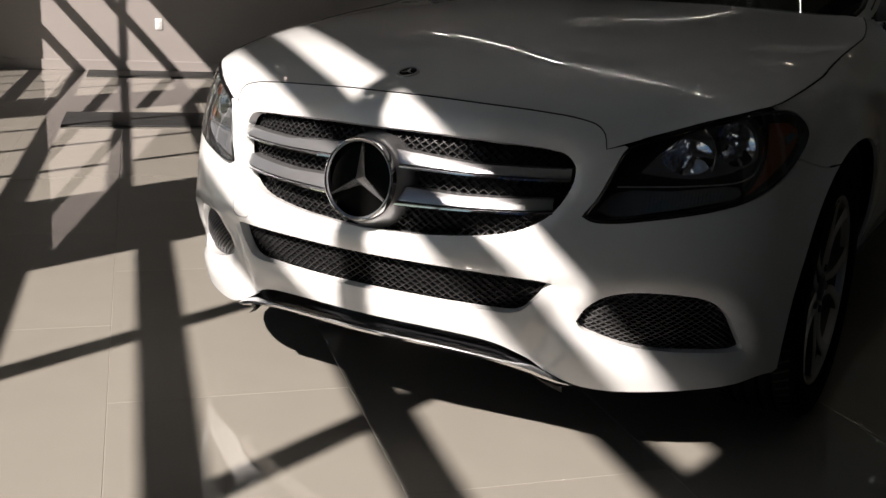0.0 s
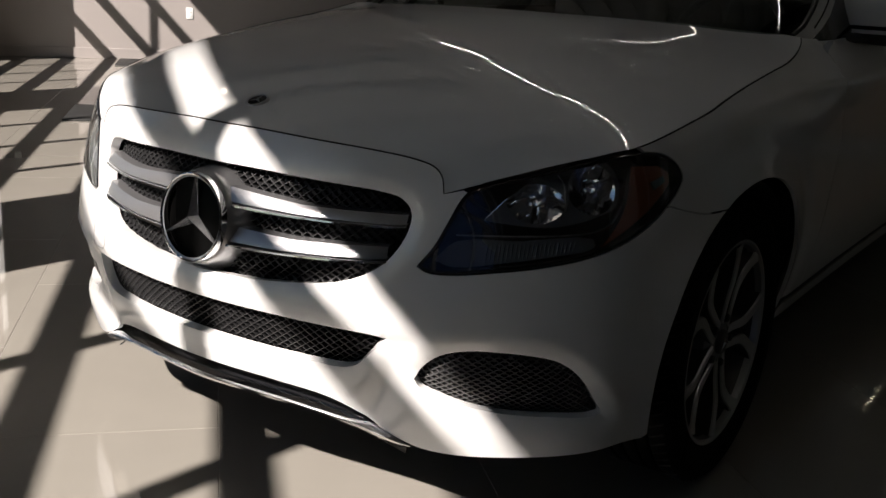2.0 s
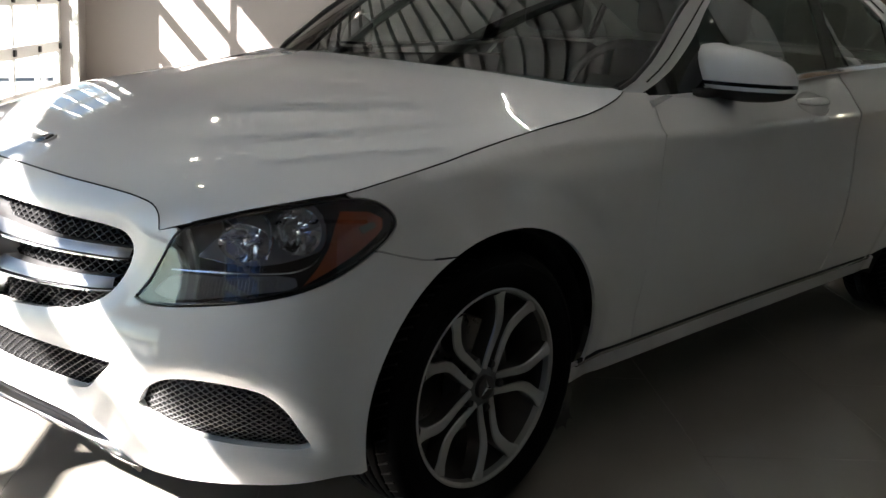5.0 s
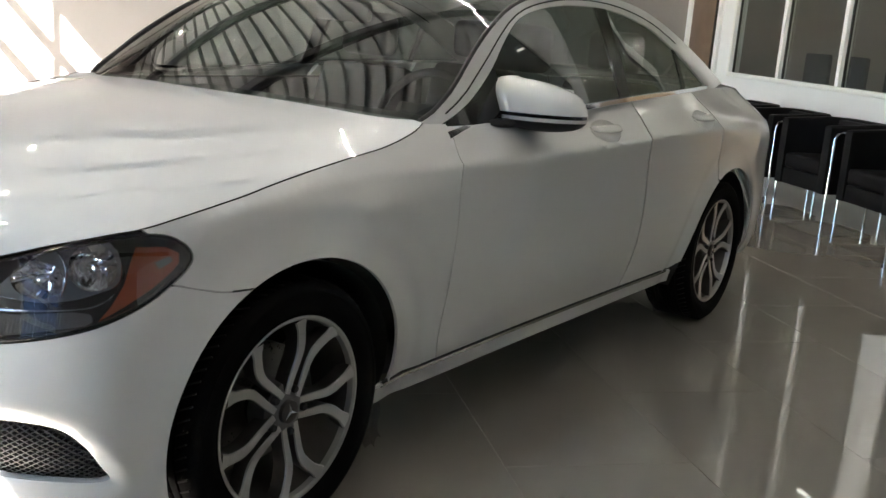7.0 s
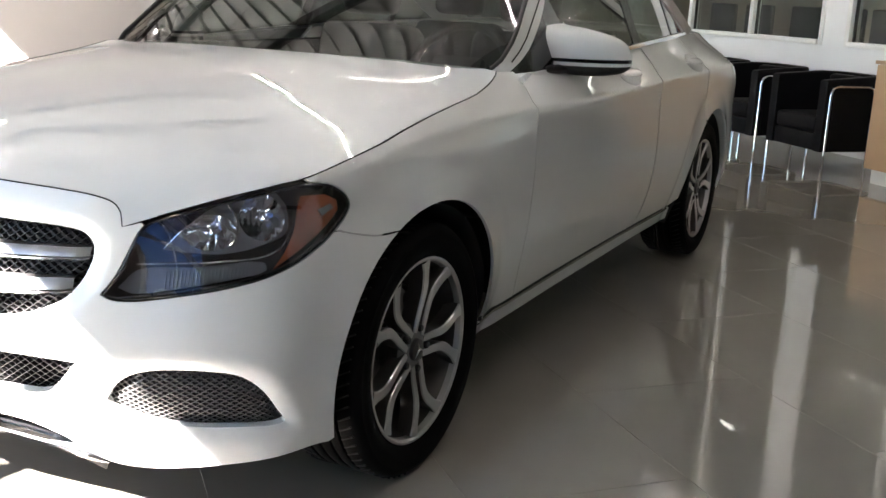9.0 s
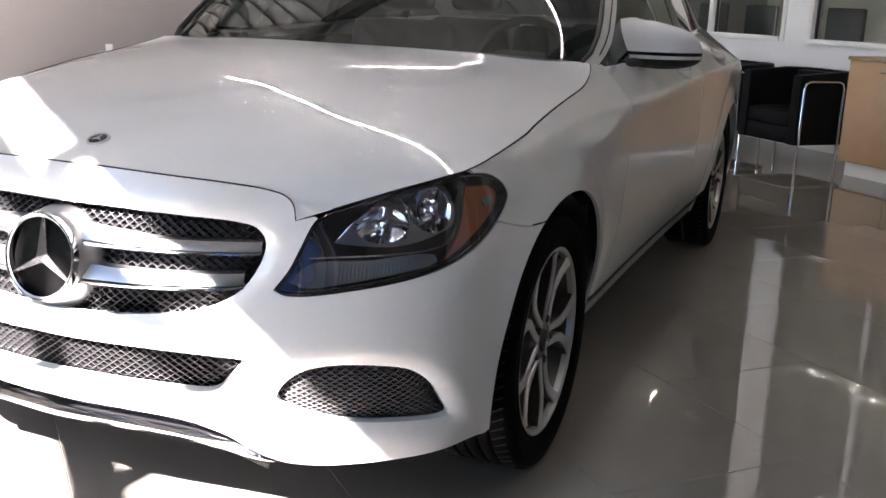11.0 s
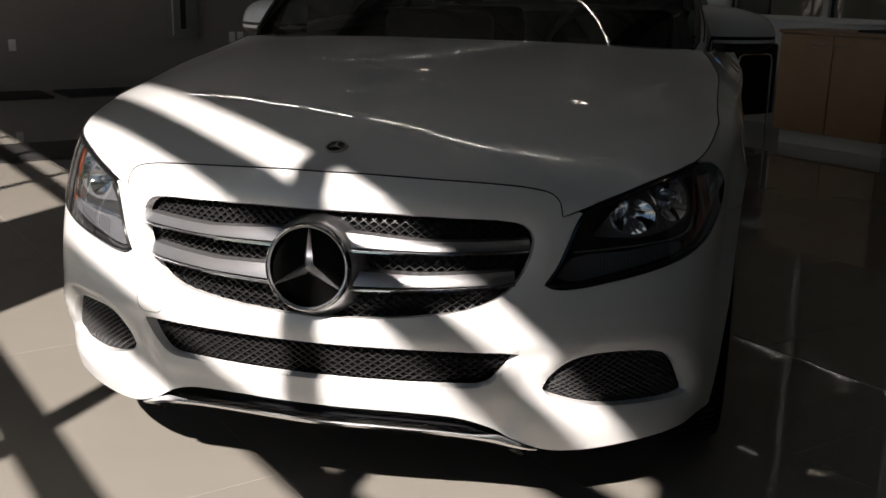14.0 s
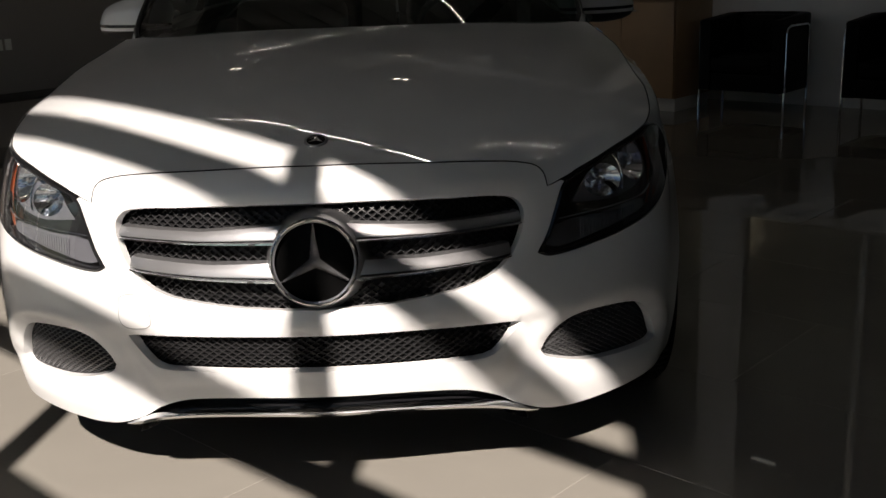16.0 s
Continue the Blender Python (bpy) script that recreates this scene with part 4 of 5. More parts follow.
side_bar([(1.74, .988), (1.8, .992), (2.1, 1.006), (2.5, 1.029), (2.9, 1.045), (3.3, 1.055), (3.72, 1.061)], 0.020, 0.006, CHROME, "belt_moulding", "chrome window moulding")

# windscreen, roof, rear window, boot
PIL = curve_of([side(y, z, -0.012) for y, z in RAIL_UP if y <= 2.12])
WS0 = curve_of([(0, 1.27, .985), (.25, 1.285, .985), (.45, 1.325, .985), (.60, 1.375, .985), side(1.44, .985, -0.012)])
WS1 = curve_of([(0, 1.99, 1.398), (.25, 2.005, 1.395), (.42, 2.04, 1.382), side(2.12, 1.362, -0.012)])
WSC = curve_of([(0, 1.27, .985), (0, 1.6, 1.20), (0, 1.99, 1.398)])


def full(half):
    return [[Vector((-p.x, p.y, p.z)) for p in r[:0:-1]] + r for r in half]


def patch(name, half, material, label="", up=1):
    b = grid_mesh(full(half))
    bmesh.ops.recalc_face_normals(b, faces=b.faces[:])
    if sum(f.normal.z for f in b.faces) < 0:
        bmesh.ops.reverse_faces(b, faces=b.faces[:])
    return part(name, b, material, car, label, angle=0)


patch("windscreen", fair(coons(WS0, WS1, WSC, PIL, 30, 30)), WIN, "windscreen glass")
UPPER = [p for p in RAIL_UP if 2.11 <= p[0] <= 3.42]
ROOF_E = curve_of([side(y, z, -0.004) for y, z in UPPER])
ROOF_C = curve_of([(0, 2.0, 1.405), (0, 2.3, 1.435), (0, 2.6, 1.442), (0, 3.0, 1.425), (0, 3.3, 1.385)])
ROOF1 = curve_of([(0, 3.3, 1.385), (.3, 3.32, 1.375), side(*UPPER[-1], -0.004)])
ROOF0 = curve_of([(0, 2.0, 1.405), (.25, 2.015, 1.402), (.42, 2.05, 1.39), side(*UPPER[0], -0.004)])
patch("roof", (coons(ROOF0, ROOF1, ROOF_C, ROOF_E, 24, 30)), PAINT)
RW_E = curve_of([side(y, z, -0.004) for y, z in RAIL_UP if y >= 3.40])
RW1 = curve_of([(0, 4.1, 1.09), (.4, 4.1, 1.085), side(4.06, 1.075, -0.004)])
patch("rear_window", coons(ROOF1, RW1, curve_of([(0, 3.3, 1.385), (0, 3.7, 1.25), (0, 4.1, 1.09)]), RW_E, 16, 12), WIN, "tinted rear window")
DECK_E = curve_of([side(4.06, 1.07, -0.004), skin(5.05, 1.036), skin(5.3, 1.0)])
patch("boot_lid", coons(RW1, curve_of([(0, 4.60, 1.02), (.4, 4.57, 1.02), skin(5.3, 1.0)]), curve_of([(0, 4.1, 1.085), (0, 4.4, 1.06), (0, 4.60, 1.02)]), DECK_E, 16, 10), PAINT)


SPOKE = smooth_line([(.044, .0075), (.080, .0330), (.116, .0590), (.136, .0690), (.158, .0735), (.188, .0745), (.218, .0745)], 4)


def spoke(sg):
    """A spoke of a pair about the y axis: runs out in a V to an elbow, then straight to the rim. Gives place, side step and share of the way."""
    pts = []
    for k, (px, py) in enumerate(SPOKE):
        a, b = SPOKE[max(0, k - 1)], SPOKE[min(len(SPOKE) - 1, k + 1)]
        d = math.hypot(b[0] - a[0], b[1] - a[1])
        t = k / (len(SPOKE) - 1)
        wd = 0.0088 + 0.0050 * min(1, t / 0.6) + 0.008 * max(0, t - 0.86) / 0.14
        pts.append((px, sg * py, -sg * (b[1] - a[1]) / d * wd, (b[0] - a[0]) / d * wd, math.hypot(px, py) / 0.2285))
    return pts


HUBGREY = mat("hub_grey", (0.20, 0.20, 0.20), 0.38, 0.6, var=0.1, scale=50)


def make_wheel(parent):
    prof = [(0.232, -0.100), (0.243, -0.098), (0.252, -0.108), (0.285, -0.114), (0.312, -0.108), (0.323, -0.093)]
    for g in (-0.052, -0.018, 0.018, 0.052):
        prof += [(0.3265, g - 0.010), (0.3245, g - 0.0045), (0.316, g - 0.004), (0.316, g + 0.004), (0.3245, g + 0.0045), (0.3265, g + 0.010)]
    prof += [(0.323, 0.093), (0.312, 0.108), (0.300, 0.1125), (0.297, 0.1115), (0.285, 0.114), (0.268, 0.1115), (0.265, 0.1105), (0.254, 0.107), (0.244, 0.099), (0.236, 0.099)]
    tyre = part("tyre", lathe(prof, 96), RUBBER, parent, "black road tyre")
    lugs = bmesh.new()
    # Near-black bars on the tread stand for shaded cross grooves.
    for k in range(72):
        for sgn in (-1, 1):
            m = Matrix.Rotation(2 * math.pi * k / 72, 4, "X") @ Matrix.Translation((sgn * 0.075, 0, 0.3245)) @ Matrix.Rotation(sgn * 0.5, 4, "Z")
            bmesh.ops.create_cube(lugs, size=1, matrix=m @ Matrix.Diagonal((0.040, 0.004, 0.0052, 1)))
    tagged(part("tread_pattern", lugs, DARKGAP, tyre, "near-black bars for the shade of cross grooves in the tread"), kind="stuff")
    rim = part("rim", lathe([(0.206, -0.09), (0.212, 0.02), (0.219, 0.062), (0.228, 0.084), (0.2325, 0.096), (0.2355, 0.101), (0.240, 0.101), (0.242, 0.096), (0.234, 0.085)], 96), ALLOY_DARK, parent, "dark alloy rim barrel")
    part("lip", lathe([(0.2255, 0.0820), (0.2290, 0.0970), (0.2350, 0.1020), (0.2405, 0.1015)], 96), ALLOY, rim, "machined rim lip")
    for k in range(5):
        for sg in (-1, 1):
            top, low = [], []
            c = radians(90 + k * 72)
            cc, sc = math.cos(c), math.sin(c)
            for px, py, ox, oy, t in spoke(sg):
                x = 0.088 + 0.007 * t + 0.004 * t * t - 0.006 * math.sin(math.pi * t)

                def at(f, dx):
                    a, b = px + ox * f, py + oy * f
                    return Vector((x + dx, a * cc - b * sc, a * sc + b * cc))
                top.append([at(f, dx) for f, dx in ((-1, -0.004), (-0.84, 0.0), (0.84, 0.0), (1, -0.004))])
                low.append([at(f, dx) for f, dx in ((-1, -0.004), (-0.8, -0.045), (0.8, -0.045), (1, -0.004))])
            b = grid_mesh(top)
            bmesh.ops.recalc_face_normals(b, faces=b.faces[:])
            if sum(f.normal.x for f in b.faces) < 0:
                bmesh.ops.reverse_faces(b, faces=b.faces[:])
            s = part("spoke", b, ALLOY, rim, "machined silver spoke face")
            b = grid_mesh(low)
            bmesh.ops.recalc_face_normals(b, faces=b.faces[:])
            part("spoke_back", b, ALLOY_DARK, rim, "dark grey spoke flank")
    hub = part("hub", lathe([(0.0, 0.084), (0.036, 0.084), (0.052, 0.080), (0.066, 0.070), (0.072, 0.02)], 48), HUBGREY, parent, "grey hub")
    part("centre_cap", lathe([(0.0, 0.095), (0.022, 0.095), (0.028, 0.093), (0.030, 0.084)], 40), ALLOY_DARK, hub, "grey centre cap")
    star = bmesh.new()
    for k in range(3):
        a = radians(90 + 120 * k)
        tip = Vector((0.0958, 0.026 * math.cos(a), 0.026 * math.sin(a)))
        l, r = [Vector((0.0958, 0.0055 * math.cos(a + s), 0.0055 * math.sin(a + s))) for s in (1.05, -1.05)]
        c = Vector((0.0985, 0, 0))
        v = [star.verts.new(q) for q in (tip, l, c, r)]
        star.faces.new((v[0], v[1], v[2])), star.faces.new((v[0], v[2], v[3]))
    part("cap_emblem", star, CHROME, hub, "small chrome emblem", smooth=False)
    for k in range(5):
        a = radians(90 + 36 + 72 * k)
        b = lathe([(0.0, 0.091), (0.008, 0.091), (0.010, 0.087), (0.010, 0.076)], 12)
        b.transform(Matrix.Translation((0, 0.056 * math.cos(a), 0.056 * math.sin(a))))
        part("wheel_bolt", b, BLACK, hub, "dark wheel bolt")
    part("brake_disc", lathe([(0.06, 0.0), (0.148, 0.0), (0.150, -0.004), (0.150, -0.026), (0.148, -0.03), (0.06, -0.03)], 48), mat("brake_steel", (0.22, 0.21, 0.20), 0.35, 0.9, rvar=0.1, scale=80) if "brake_steel" not in bpy.data.materials else bpy.data.materials["brake_steel"], parent, "brake disc")
    part("caliper", box(-0.05, 0.02, 0.10, 0.165, -0.09, 0.09, 0.015), ALLOY_DARK, parent, "brake caliper")


for y, x in ((A_TOP, 0.764), (R_TOP, 0.762)):
    for sg in (1, -1):
        w = new("wheel")
        w.parent = car
        w.matrix_world = Matrix.Translation((sg * x, y, 0.3265)) @ Matrix.Rotation(0 if sg > 0 else math.pi, 4, "Z") @ Matrix.Rotation(radians({(1, True): 14, (1, False): 30}.get((sg, y < 1), 40)), 4, "X")
        make_wheel(w)
# dark wheel housings, underbody
for y in (A_TOP, R_TOP):
    b = bmesh.new()
    rows = []
    for k in range(25):
        a = radians(-14 + 212 * k / 24)
        yy, zz = y + 0.376 * math.cos(a), A_Z + 0.376 * math.sin(a)
        far = min(0.868, skin(tau(yy), max(zz, 0.16))[0] - 0.012)
        rows.append([Vector((x, yy, zz)) for x in (0.30, 0.55, far - 0.06, far)])
    grid_mesh(rows, b)
    h = part("wheel_housing", b, BLACK, car, "black wheel arch liner")
    mirrored(h)
part("underbody", box(-0.64, 0.64, 0.48, 4.35, 0.19, 0.30, 0.03), BLACK, car, "black underbody")
part("engine_bay", box(-0.60, 0.60, 0.42, 1.25, 0.28, 0.70, 0.03), DARKGAP, car, "dark engine bay")

# clear film flaps behind the wheels
for y0, y1, x, zt in ((1.20, 1.28, 0.77, 0.20), (3.20, 3.33, 0.77, 0.21)):
    rows = [[Vector((x + 0.012 * math.sin(7 * k) + 0.02 * j / 5, y0 + (y1 - y0) * k / 8 + 0.012 * math.sin(j * 1.3), zt - 0.11 * j / 5 + 0.012 * math.sin(k * 1.1))) for k in range(9)] for j in range(6)]
    part("protective_film", grid_mesh(rows), FILM, car, "crumpled clear film flap under the sill")

# ---- the car's front ----
def skin_out(d):
    return lambda u, v: skin(u, v, d)


def plate(name, outline, d, material, label="", step=0.03, edge=0.015, depth=0.006, parent=None, grow=0.0, holes=()):
    o = shrink(resample(outline, edge, True), -grow) if grow else outline
    return part(name, panel(o, list(holes), skin_out(d), step=step, edge=edge, gap=0.0, depth=depth, away=(0, 1.5, 0.5)), material, parent or car, label)


def lattice(outline, cw, ch, d, w, thick, both_ways=True):
    """Crossing bars over an outline, laid on the skin moved by d: cells cw by ch, bars w high and thick deep."""
    bm = bmesh.new()
    us, vs = [p[0] for p in outline], [p[1] for p in outline]
    u0, u1, v0, v1 = min(us), max(us), min(vs), max(vs)
    span = (v1 - v0) / ch * cw / 2 * 2
    for sg in (1, -1):
        k = u0 - span - (u0 - span) % cw
        while k < u1 + span:
            run = []
            n = max(8, int((v1 - v0) / ch * 4))
            for i in range(n + 1):
                v = v0 + (v1 - v0) * i / n
                u = k + sg * (v - (v0 + v1) / 2) / ch * cw
                ok = inside_poly(u, v, outline)
                if ok:
                    run.append((u, v))
                if (not ok or i == n) and run:
                    if len(run) > 1:
                        rows = []
                        for a, b in run:
                            rows.append([Vector(skin(a - w / 2, b, d - thick)), Vector(skin(a - w / 4, b, d)), Vector(skin(a + w / 4, b, d)), Vector(skin(a + w / 2, b, d - thick))])
                        grid_mesh(rows, bm)
                    run = []
            k += cw
    bmesh.ops.recalc_face_normals(bm, faces=bm.faces[:])
    return bm


grille = new("radiator_grille")
grille.parent = car
grille["label"] = "black mesh grille with silver louvres"
GR = both(GRILLE)
plate("backing", GR, -0.060, BLACK, "black backing", parent=grille, grow=0.012)
tagged(part("mesh", lattice(shrink(resample(GR, 0.02, True), -0.020), 0.0235, 0.0165, -0.034, 0.006, 0.012), MESHB, grille, "black diamond mesh"), kind="stuff")
LO = both(LOWER)
low = new("lower_grille")
low.parent = car
plate("backing", LO, -0.055, BLACK, "black backing", parent=low, grow=0.012)
tagged(part("mesh", lattice(shrink(resample(LO, 0.02, True), -0.020), 0.0225, 0.0150, -0.0265, 0.0055, 0.012), MESHB, low, "black diamond mesh"), kind="stuff")
for sg in (1, -1):
    fo = new("fog_grille")
    fo.parent = car
    f0 = FOG if sg > 0 else flip(FOG)
    plate("backing", f0, -0.042, BLACK, "dark plastic insert", parent=fo, grow=0.008)
    tagged(part("mesh", lattice(shrink(resample(f0, 0.015, True), -0.016), 0.0215, 0.0120, -0.0235, 0.0105, 0.010), FOGMESH, fo, "dark scaled mesh"), kind="stuff")


def blade(z_in, z_out, u_in, u_out, h_in, h_out, sg):
    """A louvre from the emblem to the grille's end: satin upper face, grooved, with a chrome lower lip."""
    up, lip = [], []
    n = 26
    for k in range(n + 1):
        t = k / n
        u = u_in + (u_out - u_in) * t
        z, h = z_in + (z_out - z_in) * t, (h_in + (h_out - h_in) * min(1, t * 2.2))
        d = -0.004 - 0.006 * t
        up.append([Vector(skin(sg * u, z + h * a, d + o)) for a, o in ((1.0, -0.030), (0.98, -0.004), (0.80, 0.000), (0.36, 0.008), (0.30, 0.008), (0.28, -0.012))])
        lip.append([Vector(skin(sg * u, z + h * a, d + o)) for a, o in ((0.24, -0.014), (0.23, 0.008), (0.16, 0.0125), (0.06, 0.0125), (0.0, 0.008), (-0.02, -0.03))])
    out = []
    for rows in (up, lip):
        b = grid_mesh(rows)
        bmesh.ops.recalc_face_normals(b, faces=b.faces[:])
        if sum(f.normal.y for f in b.faces) > 0:
            bmesh.ops.reverse_faces(b, faces=b.faces[:])
        out.append(b)
    return out


for sg in (1, -1):
    for zi, zo, ui, uo, hi, ho in ((.637, .637, .070, .475, .040, .026), (.556, .568, .062, .441, .044, .032)):
        a, b = blade(zi, zo, ui, uo, hi, ho, sg)
        l = part("louvre", a, SATIN, grille, "satin silver louvre")
        part("lip", b, CHROME, l, "chrome louvre edge")

# round emblem: housing, ring, three-pointed star
emblem = new("emblem")
emblem.parent = car
emblem["label"] = "round chrome star emblem on a black disc"


def turned(name, profile, material, label="", n=72):
    b = lathe(profile, n)
    b.transform(Matrix.Translation((0.003, 0.006, 0.604)) @ Matrix.Rotation(radians(-8), 4, "X") @ Matrix.Rotation(radians(-90), 4, "Z"))
    bmesh.ops.recalc_face_normals(b, faces=b.faces[:])
    return part(name, b, material, emblem, label)


turned("housing", [(0.083, 0.014), (0.092, 0.006), (0.099, -0.012), (0.106, -0.034), (0.112, -0.060)], SATIN, "satin silver surround")
turned("disc", [(0.0, 0.004), (0.05, 0.003), (0.087, -0.002)], DISCB, "gloss black disc")
turned("ring", [(0.0855, 0.000), (0.0855, 0.012), (0.0870, 0.0175), (0.0890, 0.0190), (0.0915, 0.017), (0.0930, 0.008), (0.0930, 0.0)], CHROME, "chrome ring")
b = bmesh.new()
for k in range(3):
    a = radians(90 + 120 * k)
    def at(r, ang, x):
        return Vector((x, r * math.cos(ang), r * math.sin(ang)))
    tip, l, r, c = at(0.0865, a, 0.014), at(0.0125, a + 1.047, 0.006), at(0.0125, a - 1.047, 0.006), at(0.0, a, 0.024)
    tl, tr = at(0.0865, a + 0.02, 0.008), at(0.0865, a - 0.02, 0.008)
    v = [b.verts.new(q) for q in (tip, l, r, c, tl, tr)]
    for f in ((0, 4, 1), (0, 1, 3), (0, 3, 2), (0, 2, 5)):
        b.faces.new([v[i] for i in f])
b.transform(Matrix.Translation((0.003, 0.006, 0.604)) @ Matrix.Rotation(radians(-8), 4, "X") @ Matrix.Rotation(radians(-90), 4, "Z"))
bmesh.ops.recalc_face_normals(b, faces=b.faces[:])
part("star", b, STAR, emblem, "chrome three-pointed star", smooth=False)

# splitter: black channel and chrome lip under the bumper
CH_U = [(0, .290), (.20, .286), (.33, .273), (.395, .250), (.450, .216), (.490, .199)]
b = bmesh.new()
rows = []
for u, v in smooth_line([(-a, c) for a, c in CH_U[::-1]] + CH_U[1:], 6):
    rows.append([Vector(skin(u, v + .006, -0.006)), Vector(skin(u, v - .004, -0.024)), Vector(skin(u, v - .022, -0.030)), Vector(skin(u, v - .034, -0.012))])
part("splitter_channel", grid_mesh(rows, b), GLOSSB, car, "gloss black channel under the bumper")
rows = []
CH_L = [(0, .250), (.16, .248), (.30, .238), (.40, .224), (.45, .210), (.48, .200), (.505, .194)]
line = smooth_line([(-a, c) for a, c in CH_L[::-1]] + CH_L[1:], 6)
for i, (u, v) in enumerate(line):
    e = max(0.0, min(1, (0.505 - abs(u)) / 0.06))
    w = float(np.interp(abs(u), [0, .36, .43, .47, .505], [.0095, .0095, .011, .008, .0015]))
    rows.append([Vector(skin(u, v + w, -0.016)), Vector(skin(u, v + w * .9, 0.001 + 0.005 * e)), Vector(skin(u, v + w * .3, 0.002 + 0.014 * e)), Vector(skin(u, v - w * .4, 0.002 + 0.013 * e)), Vector(skin(u, v - w, 0.003 * e)), Vector(skin(u, v - w, -0.03))])
b = grid_mesh(rows)
bmesh.ops.recalc_face_normals(b, faces=b.faces[:])
part("splitter", b, CHROME, car, "chrome lip spoiler")
rows = []
for u, v in [p for p in line if abs(p[0]) < 0.44]:
    x, y, z = skin(u, v - 0.012, -0.028)
    rows.append([Vector((x, y, z)), Vector((x * 0.97, y + 0.08, z - 0.02)), Vector((x * 0.95, y + 0.30, 0.19))])
part("undertray", grid_mesh(rows), BLACK, car, "black undertray")
b = bmesh.new()
for sg in (1, -1):
    rows = [[Vector(skin(sg * u, v + 0.012, -0.012)), Vector(skin(sg * u, v + 0.02, -0.12)), Vector((sg * 0.6, 0.5, 0.22))] for u, v in smooth_line([(.45, .214), (.52, .186), (.594, .178), (.696, .182), (.828, .192), (.986, .206), (1.04, .212)], 5)]
    grid_mesh(rows, b)
part("bumper_floor", b, BLACK, car, "black bumper underside")
# Dark sheet added behind the front openings so that no light leaks through.
b = bmesh.new()
rows = [[Vector(skin(u, v, -0.09)) for u in [-0.95 + 0.05 * k for k in range(39)]] for v in (.20, .30, .40, .50, .60, .70, .76)]
part("bumper_core", grid_mesh(rows, b), DARKGAP, car, "dark sheet added behind the openings to stop light")

# tow eye cap: its shut line, on the car's right, its shade drawn as a grey tube
CAP = [(-.462, .512), (-.440, .521), (-.405, .519), (-.386, .500), (-.378, .462), (-.392, .450), (-.440, .449), (-.458, .462)]
capo = resample(smooth_line(CAP + CAP[:1], 6)[:-1], 0.006, True)
b = bmesh.new()
tube([skin(u, v, 0.0002) for u, v in capo], 0.0009, 5, b, closed=True)
part("tow_cap_gap", b, mat("cap_gap", (0.25, 0.25, 0.25), 0.6), car, "fine grey tube for the shaded shut line of the tow eye cap")


def hood_at(x, y):
    """Height of the hood at a place, from its rows."""
    best = min((p for r in half_hood for p in r), key=lambda p: (p.x - abs(x)) ** 2 + (p.y - y) ** 2)
    return best


half_hood = half
c = hood_at(0.0, 0.189)
badge = new("hood_badge")
badge.parent = car
for nm, pr, ma, lb in (("disc", [(0.0, 0.0035), (0.020, 0.003), (0.0235, 0.0015), (0.0245, -0.002)], GLOSSB, "black badge disc"), ("ring", [(0.0205, 0.0032), (0.0225, 0.0048), (0.0255, 0.0035), (0.0270, -0.001)], SATIN, "grey badge ring")):
    b = lathe(pr, 40)
    b.transform(Matrix.Translation(c) @ Matrix.Rotation(radians(22), 4, "X") @ Matrix.Rotation(radians(-90), 4, "Y"))
    part(nm, b, ma, badge, lb)
b = bmesh.new()
for k in range(3):
    a = radians(-90 + 120 * k)
    v = [b.verts.new(q) for q in ((0.0045, 0.019 * math.sin(a), 0.019 * math.cos(a)), (0.0045, 0.004 * math.sin(a + 1), 0.004 * math.cos(a + 1)), (0.0058, 0, 0), (0.0045, 0.004 * math.sin(a - 1), 0.004 * math.cos(a - 1)))]
    b.faces.new(v[:3]), b.faces.new((v[0], v[2], v[3]))
b.transform(Matrix.Translation(c) @ Matrix.Rotation(radians(22), 4, "X") @ Matrix.Rotation(radians(-90), 4, "Y") @ Matrix.Rotation(radians(180), 4, "X"))
part("star", b, SATIN, badge, "small star", smooth=False)


